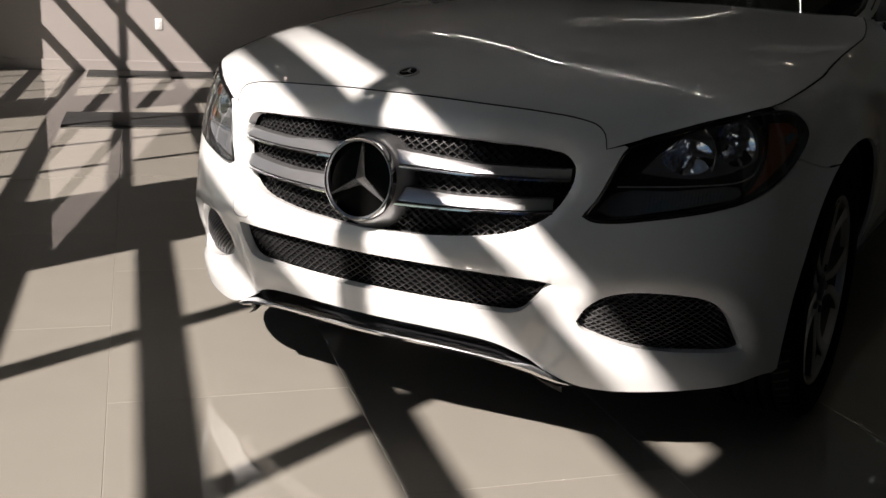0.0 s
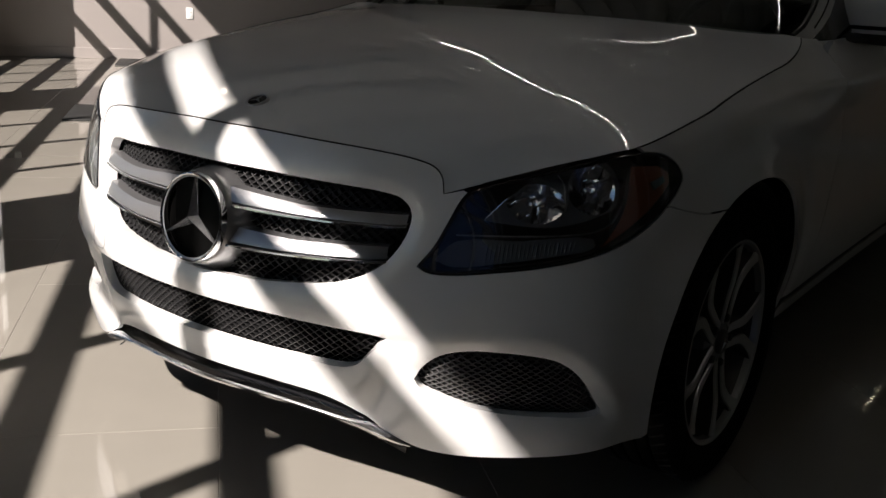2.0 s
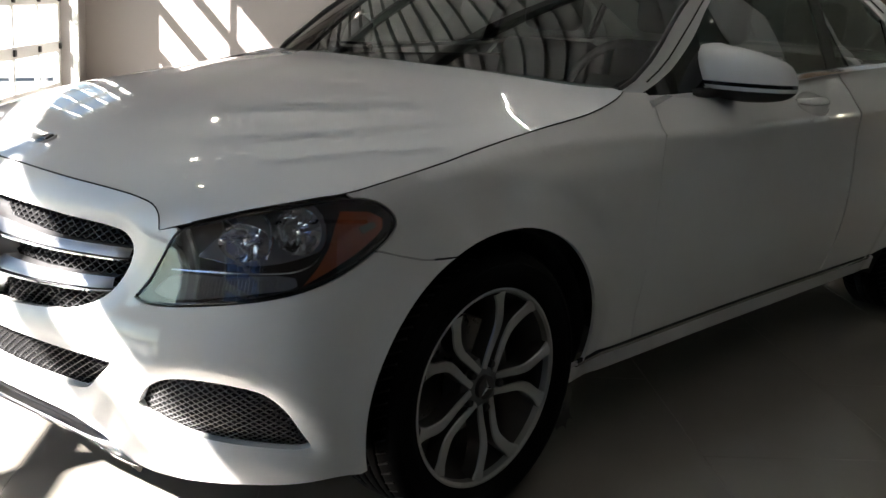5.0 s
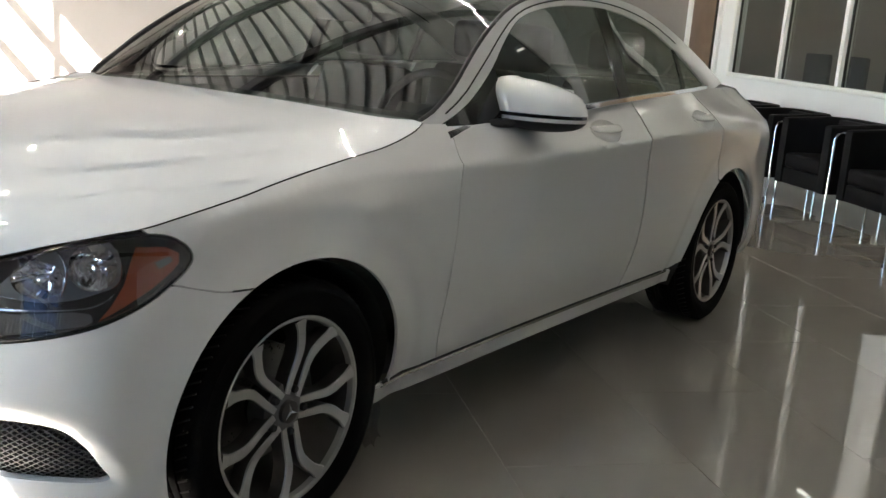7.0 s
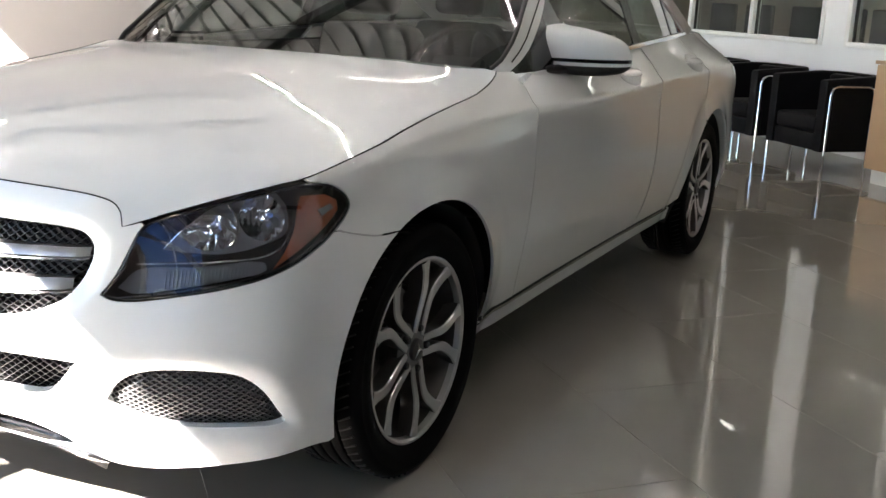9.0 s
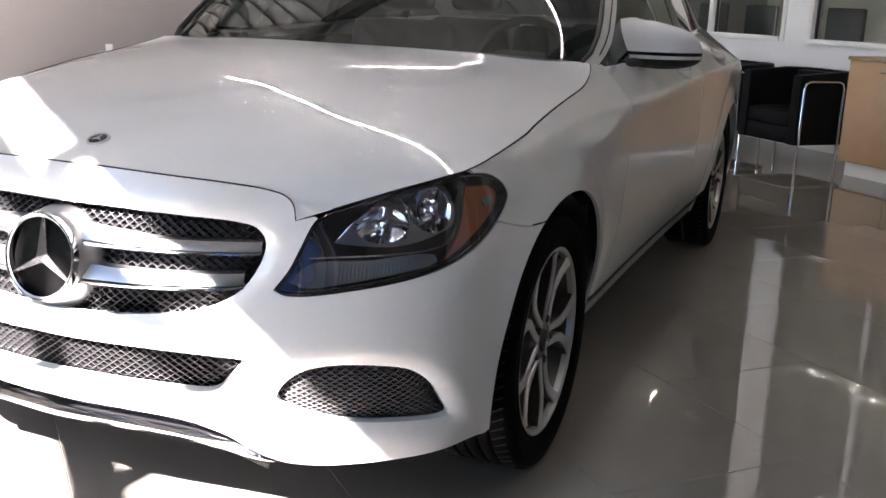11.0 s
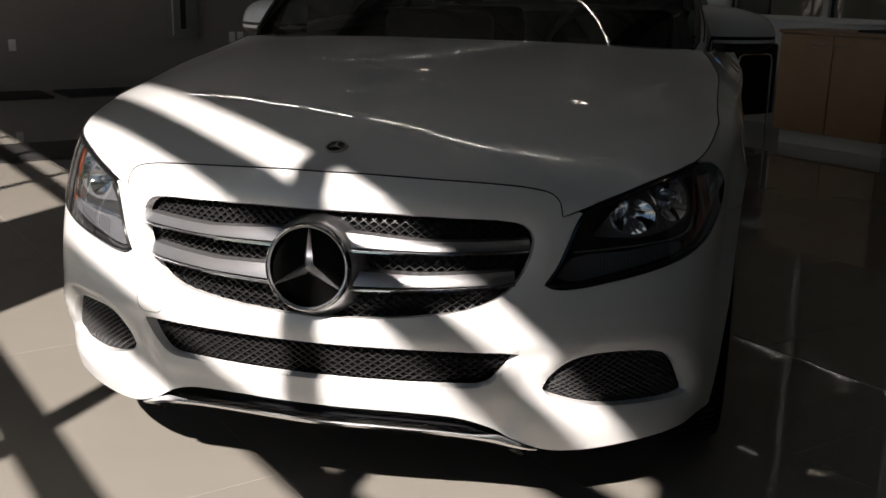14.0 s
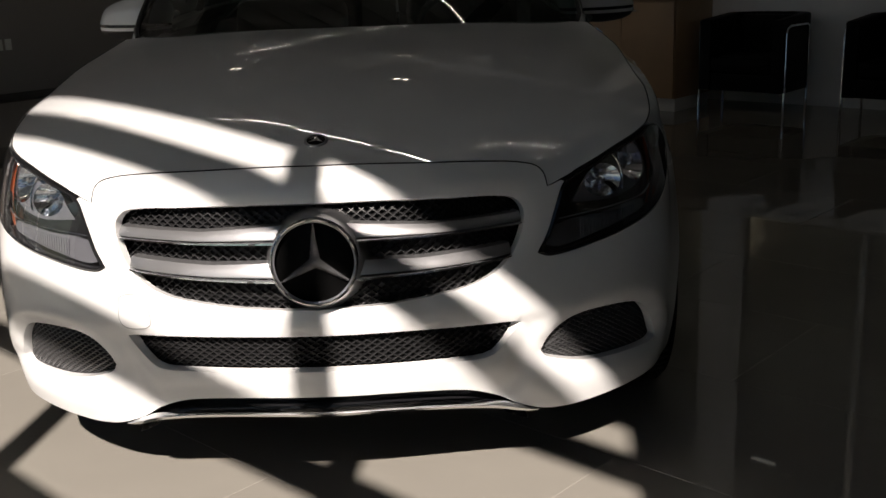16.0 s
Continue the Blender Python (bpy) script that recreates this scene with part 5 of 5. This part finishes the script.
# ---- headlamps ----
def headlamp(sg):
    h = new("headlamp")
    h.parent = car
    h["label"] = "clear headlamp with dark bezel and amber corner"
    F = (lambda o: o) if sg > 0 else flip
    part("lens", panel(F(LAMP), [], skin_out(0.002), step=0.02, edge=0.01, gap=0.0035, depth=0.0, away=(0, 1.5, 0.5)), LENS, h, "clear lens")
    b = bmesh.new()
    o = shrink(resample(F(LAMP), 0.008, True), 0.0055)
    tube([skin(u, v, -0.0015) for u, v in o], 0.0042, 6, b, closed=True)
    part("gasket", b, GLOSSB, h, "black lamp edge")
    # tub
    rows = [[Vector(skin(u, v, d)) for d in (-0.004, -0.04, -0.085)] for u, v in o]
    b = grid_mesh(rows + rows[:1])
    part("tub", b, BEZEL, h, "black lamp tub")
    plate("tub_back", F(LAMP), -0.085, GLOSSB, "black tub back", parent=h, grow=0.004, depth=0.0)
    CHAM = smooth_line([(.628, .662), (.685, .716), (.745, .752), (.82, .777), (.893, .782), (.926, .750), (.921, .700), (.865, .678), (.76, .656), (.628, .662)], 5)[:-1]
    BEZ = shrink(resample(LAMP, 0.012, True), 0.014)
    plate("bezel", F(BEZ), -0.034, BEZEL, "gloss black bezel", parent=h, holes=[F(CHAM)], depth=0.0)
    rows = [[Vector(skin(u, v, -0.034)), Vector(skin(u, v, -0.07))] for u, v in F(CHAM)]
    part("chamber_wall", grid_mesh(rows + rows[:1]), REFLECTOR, h, "bright chamber edge")
    b = bmesh.new()
    tube([skin(u, v, -0.033) for u, v in resample(F(CHAM), 0.01, True)], 0.0018, 6, b, closed=True)
    part("chamber_trim", b, CHROME, h, "thin chrome trim")
    # two bowls in one dark chamber, a chrome arc between them
    BOWLS = ((.732, .699, .061, .037), (.858, .729, .061, .047))

    def hollow(u, v):
        q = abs(u)
        dip = max(max(0.0, 1 - ((q - a) / ra) ** 2 - ((v - c) / rb) ** 2) for a, c, ra, rb in BOWLS)
        return skin(u, v, -0.030 - 0.046 * dip - 0.0011 * abs(math.sin(q * 190)))
    rings = [F([(a + ra * math.cos(2 * math.pi * k / 40), c + rb * math.sin(2 * math.pi * k / 40)) for k in range(40)]) for a, c, ra, rb in BOWLS]
    b = panel(F(CHAM), rings, skin_out(-0.030), step=0.012, edge=0.006, gap=0.0, depth=0.0, hole_depth=0.0, away=(0, 1.5, 0.5))
    part("chamber_plate", b, LAMPGREY, h, "dark glossy plate round the bowls")
    bowls = [part("reflector", panel(o, [], hollow, step=0.0055, edge=0.006, gap=0.0, depth=0.0, away=(0, 1.5, 0.5)), REFLECTOR, h, "chrome reflector bowl", angle=20) for o in rings]
    for bowl, (u, v, r) in zip(bowls, ((.732, .699, .010), (.858, .729, .012))):
        p = Vector(skin(sg * u, v, -0.040))
        turn = Matrix.Translation(p) @ Matrix.Rotation(radians(-90 + sg * 12), 4, "Z")
        b = lathe([(0.0, -0.002), (r * 0.6, -0.0005), (r * 0.9, 0.004), (r, 0.006), (r * 1.05, -0.002), (r * 1.05, -0.05)], 20)
        b.transform(turn)
        part("bulb", b, CHROME, bowl, "bulb shield")
    b = bmesh.new()
    tube([skin(sg * u, v, -0.026) for u, v in smooth_line([(.772, .758), (.790, .735), (.796, .705), (.786, .672)], 6)], 0.0026, 6, b)
    part("arc_trim", b, CHROME, h, "chrome arc between the bowls")
    # daytime strip and amber corner
    DRL = [(.533, .582), (.575, .620), (.70, .630), (.852, .640), (.858, .624), (.78, .606), (.67, .586), (.57, .571)]
    plate("running_light", F(smooth_line(DRL + DRL[:1], 3)[:-1]), -0.022, LAMPGREY, "ribbed grey running light strip", parent=h, depth=0.01)
    b = bmesh.new()
    for k in range(22):
        t = k / 21
        u = .635 + .175 * t
        z0, z1 = float(np.interp(u, (.57, .67, .78, .858), (.575, .590, .610, .628))), float(np.interp(u, (.575, .70, .852), (.616, .626, .636)))
        tube([skin(sg * u, z0, -0.0205), skin(sg * (u + .004), z1, -0.0205)], 0.0016, 5, b)
    tagged(part("ribs", b, LAMPGREY, h, "fine lens ribs"), kind="stuff")
    b = bmesh.new()
    tube([skin(sg * u, v, -0.018) for u, v in smooth_line([(.575, .632), (.66, .637), (.76, .643), (.855, .653), (.90, .672), (.925, .700)], 6)], 0.0032, 6, b)
    part("light_guide", b, CHROME, h, "chrome strip")
    AMB = [(.872, .628), (.902, .660), (.930, .700), (.946, .741), (.962, .772), (1.03, .770), (1.060, .756), (1.058, .736), (1.042, .722), (.99, .688), (.93, .656)]
    plate("amber_reflector", F(AMB), -0.014, AMBER, "amber side reflector", parent=h, depth=0.012, step=0.02)
    b = bmesh.new()
    tube([skin(sg * u, v, -0.012) for u, v in smooth_line([(.866, .632), (.90, .668), (.925, .705), (.940, .748), (.952, .782)], 6)], 0.004, 6, b)
    part("divider", b, GLOSSB, h, "black divider")
    part("corner_marker", panel(F([(1.0, .742), (1.035, .752), (1.042, .742), (1.008, .728)]), [], skin_out(-0.009), step=0.02, edge=0.008, gap=0, depth=0.004, away=(0, 1.5, .5)), LAMPGREY, h, "small clear marker")
    return h


headlamp(1), headlamp(-1)


# ---- mirrors, handles, wipers ----
def mirror(sg):
    m = new("door_mirror")
    m.parent = car
    m["label"] = "white door mirror with black base"
    c, phi = Vector((0.852, 1.872, 1.036)), radians(27)
    ax, ay = Vector((math.cos(phi), math.sin(phi), 0)), Vector((-math.sin(phi), math.cos(phi), 0))

    def pt(a, e, k=1.0):
        """a: angle in plan (0 = outer tip), e: height -1..1."""
        h = 0.075 * e if e > 0 else 0.072 * e
        w = (max(0.0, 1 - abs(e) ** 3.0)) ** 0.5
        ca, sa = math.cos(a), math.sin(a)
        r = 1 / ((abs(ca) ** 2.3 + abs(sa) ** 2.3) ** (1 / 2.3))
        lean = 0.018 * e
        q = c + ax * (0.158 * r * ca * (0.28 + 0.72 * w) * k - lean * 1.2) + ay * (0.075 * r * sa * w * k + lean * 0.5) + Vector((0, 0, h * (1.06 - 0.16 * (ca * abs(ca) if e > 0 else 0) - 0.06 * ca * ca)))
        return Vector((sg * q.x, q.y, q.z))
    n = 48
    lev = [-0.25, -0.1, 0.1, 0.3, 0.5, 0.68, 0.82, 0.92, 0.98, 1.0]
    rows = [[pt(2 * math.pi * k / n, e) for k in range(n)] for e in lev]
    b = grid_mesh(rows, close=True)
    bmesh.ops.recalc_face_normals(b, faces=b.faces[:])
    part("shell", b, PAINT, m, angle=0)
    rows = [[pt(2 * math.pi * k / n, e, 1.0) for k in range(n)] for e in (-0.56, -0.62, -0.78, -0.9, -0.98, -1.0)]
    b = grid_mesh(rows, close=True)
    bmesh.ops.recalc_face_normals(b, faces=b.faces[:])
    part("base_cover", b, BLACK, m, "black lower cover", angle=0)
    rows = [[pt(2 * math.pi * k / n, e, 1.0) for k in range(n)] for e in (-0.40, -0.47, -0.55)]
    b = grid_mesh(rows, close=True)
    bmesh.ops.recalc_face_normals(b, faces=b.faces[:])
    part("lower_shell", b, PAINT, m, "white lower shell", angle=0)
    rows = [[pt(2 * math.pi * k / n, e, 0.975) for k in range(n)] for e in (-0.24, -0.32, -0.41)]
    part("slot", grid_mesh(rows, close=True), GLOSSB, m, "dark indicator slot")
    a0, a1 = radians(-30), radians(18)
    rows = [[pt(a0 + (a1 - a0) * k / 16, e, 0.99) for k in range(17)] for e in (-0.26, -0.33, -0.395)]
    part("indicator", grid_mesh(rows), LAMPGREY, m, "clear grey indicator lens")
    # glass and foot
    rows = [[c + ax * (0.112 * u) + ay * 0.062 + Vector((0, 0, 0.055 * v)) for u in (-1, -0.5, 0, 0.5, 1)] for v in (-1, 0, 1)]
    part("mirror_glass", grid_mesh([[Vector((sg * p.x, p.y, p.z)) for p in r] for r in rows]), CHROME, m, "mirror glass")
    b = bmesh.new()
    tube([(sg * 0.770, 1.71, 0.978), (sg * 0.79, 1.765, 0.980), (sg * 0.815, 1.825, 0.985), (sg * 0.835, 1.88, 0.995)], [0.034, 0.030, 0.030, 0.034], 14, b, flat=0.55)
    part("foot", b, BLACK, m, "black mirror foot")
    part("sail_trim", panel([(sg * a, b) for a, b in ((2.045, .950), (2.055, .966), (2.20, .984), (2.235, .984), (2.14, .968))][::sg], [], skin_out(0.003), step=0.02, edge=0.01, gap=0.0, depth=0.005, away=(0, 1.5, 0.5)), CHROME, m, "chrome trim under the mirror")


mirror(1), mirror(-1)

for c0 in CUPS:
    def bowl(u, v, c0=c0):
        q = min(1.0, ((u - c0[0]) / 0.106) ** 2 + ((v - c0[1]) / 0.036) ** 2)
        return skin(u, v, -0.020 * (1 - q) ** 0.8)
    o = part("handle_cup", panel(cup(c0, 0.999), [], bowl, step=0.012, edge=0.01, gap=0, depth=0, away=(0, c0[0] - .57, .5)), PAINT, car, "shallow handle recess")
    mirrored(o)
    rows = []
    for k in range(15):
        t = k / 14
        u = c0[0] - 0.105 + 0.21 * t
        e = math.sin(math.pi * t) ** 0.45
        r = []
        for j in range(10):
            a = 2 * math.pi * j / 10
            r.append(Vector(skin(u, c0[1] + 0.010 + 0.013 * math.sin(a) * (0.6 + 0.4 * e), 0.004 + 0.022 * e + 0.008 * math.cos(a))))
        rows.append(r)
    b = grid_mesh(rows, close=True)
    bmesh.ops.recalc_face_normals(b, faces=b.faces[:])
    o = part("door_handle", b, PAINT, car, "white door handle", angle=0)
    mirrored(o)

for x0, x1, y1, z1 in ((0.52, -0.06, 1.335, 1.014), (-0.10, -0.60, 1.41, 1.012)):
    b = tube([(x0, 1.36 if x0 > 0 else 1.30, 0.978), ((x0 + x1) / 2, 1.34, 0.994), (x1, y1, z1 - 0.016)], [0.009, 0.008, 0.005], 8, flat=0.6)
    part("wiper", b, BLACK, car, "black wiper arm")
rows = [[Vector((x, y, z)) for x in [-0.66 + 0.06 * k for k in range(23)]] for y, z in ((1.24, .940), (1.32, .950), (1.5, .945))]
part("cowl_panel", grid_mesh(rows), BLACK, car, "black cowl panel")
b = bmesh.new()
tube([side(y, z, -0.006) for y, z in RAIL_UP if y <= 2.13], 0.008, 6, b)
o = part("windscreen_seal", b, BLACK, car, "black windscreen seal")
mirrored(o)

# ---- cabin ----
part("dashboard", box(-0.70, 0.70, 1.50, 1.95, 0.72, 0.955, 0.05, seg=3), SEAT, car, "black dashboard")
part("cabin_floor", box(-0.74, 0.74, 1.5, 3.6, 0.28, 0.34, 0.02), SEAT, car, "dark cabin floor")
ANT = mat("door_trim", (0.05, 0.05, 0.05), 0.6, var=0.1, scale=10)
for sg in (1, -1):
    part("door_card", box(sg * 0.745, sg * 0.80, 1.55, 3.5, 0.35, 0.975, 0.02), ANT, car, "dark door card")


def seat(x, y):
    s = new("seat")
    s.parent = car
    s.location = (x, y, 0)
    part("cushion", box(-0.25, 0.25, -0.26, 0.26, 0.42, 0.58, 0.05, seg=3), SEAT, s, "black leather cushion")
    b = box(-0.24, 0.24, 0.20, 0.34, 0.50, 1.10, 0.05, seg=3)
    b.transform(Matrix.Translation((0, 0.2, 0.5)) @ Matrix.Rotation(radians(-16), 4, "X") @ Matrix.Translation((0, -0.2, -0.5)))
    part("backrest", b, SEAT, s, "black leather backrest")
    b = box(-0.13, 0.13, 0.36, 0.46, 1.10, 1.28, 0.04, seg=3)
    part("headrest", b, SEAT, s, "black headrest")


for x, y in ((0.37, 2.15), (-0.37, 2.15), (0.37, 3.0), (-0.37, 3.0)):
    seat(x, y)
st = new("steering_wheel")
st.parent = car
st.matrix_world = Matrix.Translation((0.37, 1.93, 0.93)) @ Matrix.Rotation(radians(62), 4, "X")
part("wheel_rim", tube([(0.185 * math.cos(a), 0.185 * math.sin(a), 0) for a in [2 * math.pi * k / 40 for k in range(40)]], 0.015, 10, closed=True), SEAT, st, "black leather steering rim")
part("wheel_boss", box(-0.10, 0.10, -0.06, 0.06, -0.03, 0.03, 0.02), SEAT, st, "black boss")
for a in (0, 180, 270):
    part("wheel_spoke", tube([(0.06 * math.cos(radians(a)), 0.06 * math.sin(radians(a)), 0), (0.18 * math.cos(radians(a)), 0.18 * math.sin(radians(a)), 0)], 0.014, 8), SATIN, st, "silver spoke")
part("rear_view_mirror", box(-0.12, 0.12, 1.93, 1.96, 1.24, 1.31, 0.012), BLACK, car, "black inside mirror")


# ---- furniture ----
def tub_chair(s, q, turn=0.0):
    """Low square tub chair facing the room (towards lower s)."""
    c = thing("tub_chair", "black leather tub chair on chrome tube legs", "chair", SPACE @ Matrix.Translation((s, -q, 0)) @ Matrix.Rotation(radians(turn), 4, "Z"), group="tub chairs along the window wall")
    W, DEP, TH = 0.335, 0.62, 0.085
    # U shaped shell in plan: local x from 0 (front) to DEP (rear), y across
    def u_line(inset, r):
        w, d = W - inset, DEP - inset
        pts = [(0.0, -w)]
        for k in range(9):
            a = radians(-90 + 90 * k / 8)
            pts.append((d - r + r * math.cos(a), -w + r + r * math.sin(a)))
        for k in range(9):
            a = radians(90 * k / 8)
            pts.append((d - r + r * math.cos(a), w - r + r * math.sin(a)))
        pts.append((0.0, w))
        return pts
    outer, inner = u_line(0.0, 0.20), u_line(TH, 0.14)
    ring = outer + inner[::-1]
    b = bmesh.new()
    lo = [b.verts.new((x, y, 0.17)) for x, y in ring]
    hi = [b.verts.new((x, y, 0.70 + 0.03 * min(1, x / 0.4))) for x, y in ring]
    n = len(ring)
    for k in range(n):
        b.faces.new((lo[k], lo[(k + 1) % n], hi[(k + 1) % n], hi[k]))
    m = len(outer)
    for k in range(m - 1):
        b.faces.new((hi[k], hi[k + 1], hi[n - 2 - k], hi[n - 1 - k]))
        b.faces.new((lo[k], lo[n - 1 - k], lo[n - 2 - k], lo[k + 1]))
    bmesh.ops.recalc_face_normals(b, faces=b.faces[:])
    top = [e for e in b.edges if all(v.co.z > 0.6 for v in e.verts)]
    bmesh.ops.bevel(b, geom=top, offset=0.018, segments=3, affect="EDGES", profile=0.5)
    part("shell", b, LEATHER, c)
    part("seat_cushion", box(0.005, DEP - TH - 0.01, -W + TH + 0.004, W - TH - 0.004, 0.30, 0.425, 0.03, seg=3), LEATHER, c)
    part("front_panel", box(0.012, 0.05, -W + TH + 0.002, W - TH - 0.002, 0.17, 0.298, 0.008), LEATHER, c)
    part("back_cushion", box(DEP - TH - 0.10, DEP - TH - 0.004, -W + TH + 0.03, W - TH - 0.03, 0.41, 0.715, 0.03, seg=3), LEATHER, c)
    for sy in (-1, 1):
        y = sy * (W + 0.012)
        pts = [(0.03, y, 0.0), (0.03, y, 0.60), (0.045, y, 0.64), (0.085, y, 0.655), (DEP - 0.26, y, 0.655), (DEP - 0.22, y, 0.64), (DEP - 0.205, y, 0.60), (DEP - 0.205, y, 0.0)]
        part("leg_frame", tube(pts, 0.0105, 10), CHROME, c, "chrome tube leg frame")
    return c


for s, q, r in ((5.66, -6.64, 3), (5.66, -5.82, -2), (5.66, -5.00, 2), (5.65, -4.13, -2), (5.94, -2.06, 0), (5.94, -0.94, 0), (5.93, -0.16, 1)):
    tub_chair(s, q, r)

counter = thing("counter", "light oak counter cabinet with white plinth", "cabinet", SPACE)
q0, q1, s0, s1 = -3.47, -2.52, 5.77, 6.36
part("plinth", rbox(s0 + 0.05, s1 - 0.02, q0 + 0.03, q1 - 0.01, 0.0, 0.105, 0.003), WHITEP, counter, "white plinth")
part("body", rbox(s0 + 0.022, s1, q0, q1, 0.105, 0.845, 0.002), OAK, counter)
part("worktop", rbox(s0 - 0.012, s1 + 0.01, q0 - 0.012, q1 + 0.012, 0.846, 0.872, 0.004), OAKTOP, counter, "oak worktop")
for k in range(2):
    a, b_ = q0 + 0.003 + k * (q1 - q0) / 2, q0 - 0.003 + (k + 1) * (q1 - q0) / 2
    d = part("door", rbox(s0, s0 + 0.02, a, b_, 0.108, 0.842, 0.002), OAK, counter, "light oak door")
    hq = b_ - 0.10 if k == 0 else a + 0.10
    part("handle", tube([(s0 - 0.001, -(hq - 0.06), 0.775), (s0 - 0.028, -(hq - 0.055), 0.775), (s0 - 0.028, -(hq + 0.055), 0.775), (s0 - 0.001, -(hq + 0.06), 0.775)], 0.005, 8), CHROME, d, "steel bar handle")
tray = finish(rbox(5.91, 6.21, -2.90, -2.58, 0.8725, 0.890, 0.004), "tray", BLACK, None)
tray.matrix_world = SPACE
tagged(tray, "flat black folder lying on the oak counter", "folder")

# wall sockets and panel on the greige wall
for s, z in ((3.70, .52), (3.80, .52), (1.34, .47), (-0.2, .50), (-1.99, 1.06)):
    p = thing("wall_socket", "white wall socket plate", "socket", SPACE, group="wall sockets")
    part("plate", rbox(s - 0.036, s + 0.036, Q_WEST, Q_WEST + 0.007, z - 0.058, z + 0.058, 0.003), WHITEP, p)
    for dz in (-0.02, 0.02):
        part("outlet", rbox(s - 0.016, s + 0.016, Q_WEST + 0.007, Q_WEST + 0.009, z + dz - 0.014, z + dz + 0.014, 0.001), FRAMEW, p)
ex = thing("wall_cabinet", "pale grey wall cabinet with a dark slot", "cabinet", SPACE)
part("case", rbox(2.96, 3.27, Q_WEST, Q_WEST + 0.11, 0.52, 1.25, 0.006), mat("grey_case", (0.22, 0.22, 0.22), 0.4, var=0.05, scale=8), ex)
part("slot", rbox(3.07, 3.13, Q_WEST + 0.11, Q_WEST + 0.114, 0.62, 1.18, 0.001), BLACK, ex, "dark slot")
part("rim", rbox(2.975, 2.99, Q_WEST + 0.11, Q_WEST + 0.118, 0.55, 1.22, 0.001), STEELW, ex, "pale edge strip")

# office beyond the windows
def office_chair(s, q):
    c = thing("office_chair", "grey upholstered meeting chair", "chair", SPACE @ Matrix.Translation((s, -q, 0)), group="chairs in the office")
    M = bpy.data.materials.get("office_fabric") or mat("office_fabric", (0.05, 0.05, 0.055), 0.8, var=0.2, scale=20)
    part("seat", box(-0.24, 0.24, -0.24, 0.24, 0.42, 0.48, 0.02), M, c)
    b = box(0.20, 0.25, -0.23, 0.23, 0.55, 1.22, 0.02)
    part("backrest", b, M, c)
    for x in (-0.2, 0.2):
        for y in (-0.2, 0.2):
            part("leg", tube([(x, y, 0), (x, y, 0.43)], 0.012, 8), CHROME, c, "chrome leg")
    for y in (-0.15, 0.15):
        part("upright", tube([(0.22, y, 0.45), (0.225, y, 0.58)], 0.012, 8), CHROME, c, "chrome upright")
    return c


oc = office_chair(S_WIN + 0.55, -7.7)
for s, q in ((0.55, -7.05), (0.6, -6.35), (0.55, -5.7), (0.6, -5.2)):
    copy_thing(oc, SPACE @ Matrix.Translation((S_WIN + s, -q, 0)))
pos = thing("wall_picture", "red and blue abstract picture on the office wall", "picture", SPACE)
part("canvas", rbox(S_WIN + 3.57, S_WIN + 3.595, -9.2, -8.0, 1.35, 2.3, 0.004), mat("picture_red", (0.30, 0.06, 0.04), 0.6, var=0.6, scale=2.5), pos)
part("blue_field", rbox(S_WIN + 3.560, S_WIN + 3.568, -8.5, -8.05, 1.4, 2.25, 0.002), mat("picture_blue", (0.10, 0.13, 0.20), 0.6, var=0.5, scale=3), pos, "blue painted field")

# things outside the overhead doors
post = thing("column", "pale stone column outside the overhead door", "column", SPACE)
part("shaft", rbox(-4.6, -4.25, -10.75, -10.4, -0.12, 4.2, 0.01), mat("stone", (0.32, 0.30, 0.28), 0.85, var=0.25, scale=9, bump=0.4, bscale=30), post)
part("foot", rbox(-4.65, -4.2, -10.8, -10.35, -0.12, 0.04, 0.01), CONCRETE, post, "concrete foot")
pole = thing("lamp_post", "thin white metal post outside", "post", SPACE)
part("shaft", tube([(-4.4, 9.55, -0.12), (-4.4, 9.55, 3.8)], 0.05, 14), FRAMEW, pole)
part("foot", box(-4.55, -4.25, 9.4, 9.7, -0.12, 0.02, 0.01), BLACK, pole, "dark foot")

# ---- floor tiles, nearest as pieces ----
TL, TW, JS, JQ = 1.2, 0.602, 0.047, -0.88
tile_mesh = {}
row = int(math.floor((S_GAR - JS) / TW))
while JS + row * TW < S_WIN:
    sa, sb = JS + row * TW + 0.0006, JS + (row + 1) * TW - 0.0006
    sa, sb = max(sa, S_GAR + 0.001), min(sb, S_WIN - 0.002)
    off = JQ + (0.6 if row % 2 else 0.0)
    k = int(math.floor((Q_WEST - off) / TL))
    while off + k * TL < Q_EAST:
        qa, qb = max(off + k * TL + 0.0006, Q_WEST + 0.001), min(off + (k + 1) * TL - 0.0006, Q_EAST - 0.001)
        if qb - qa > 0.02 and sb - sa > 0.02:
            key = (round(sb - sa, 3), round(qb - qa, 3))
            if key not in tile_mesh:
                b = box(-(sb - sa) / 2, (sb - sa) / 2, -(qb - qa) / 2, (qb - qa) / 2, -0.0025, 0.0, 0.0010, seg=1)
                me = bpy.data.meshes.new("tile")
                b.to_mesh(me)
                b.free()
                me.materials.append(FLOOR)
                tile_mesh[key] = me
            t = new("tile", tile_mesh[key])
            t.parent = floor
            t.matrix_parent_inverse = Matrix()
            t.location = ((sa + sb) / 2, -(qa + qb) / 2, 0.0)
        k += 1
    row += 1
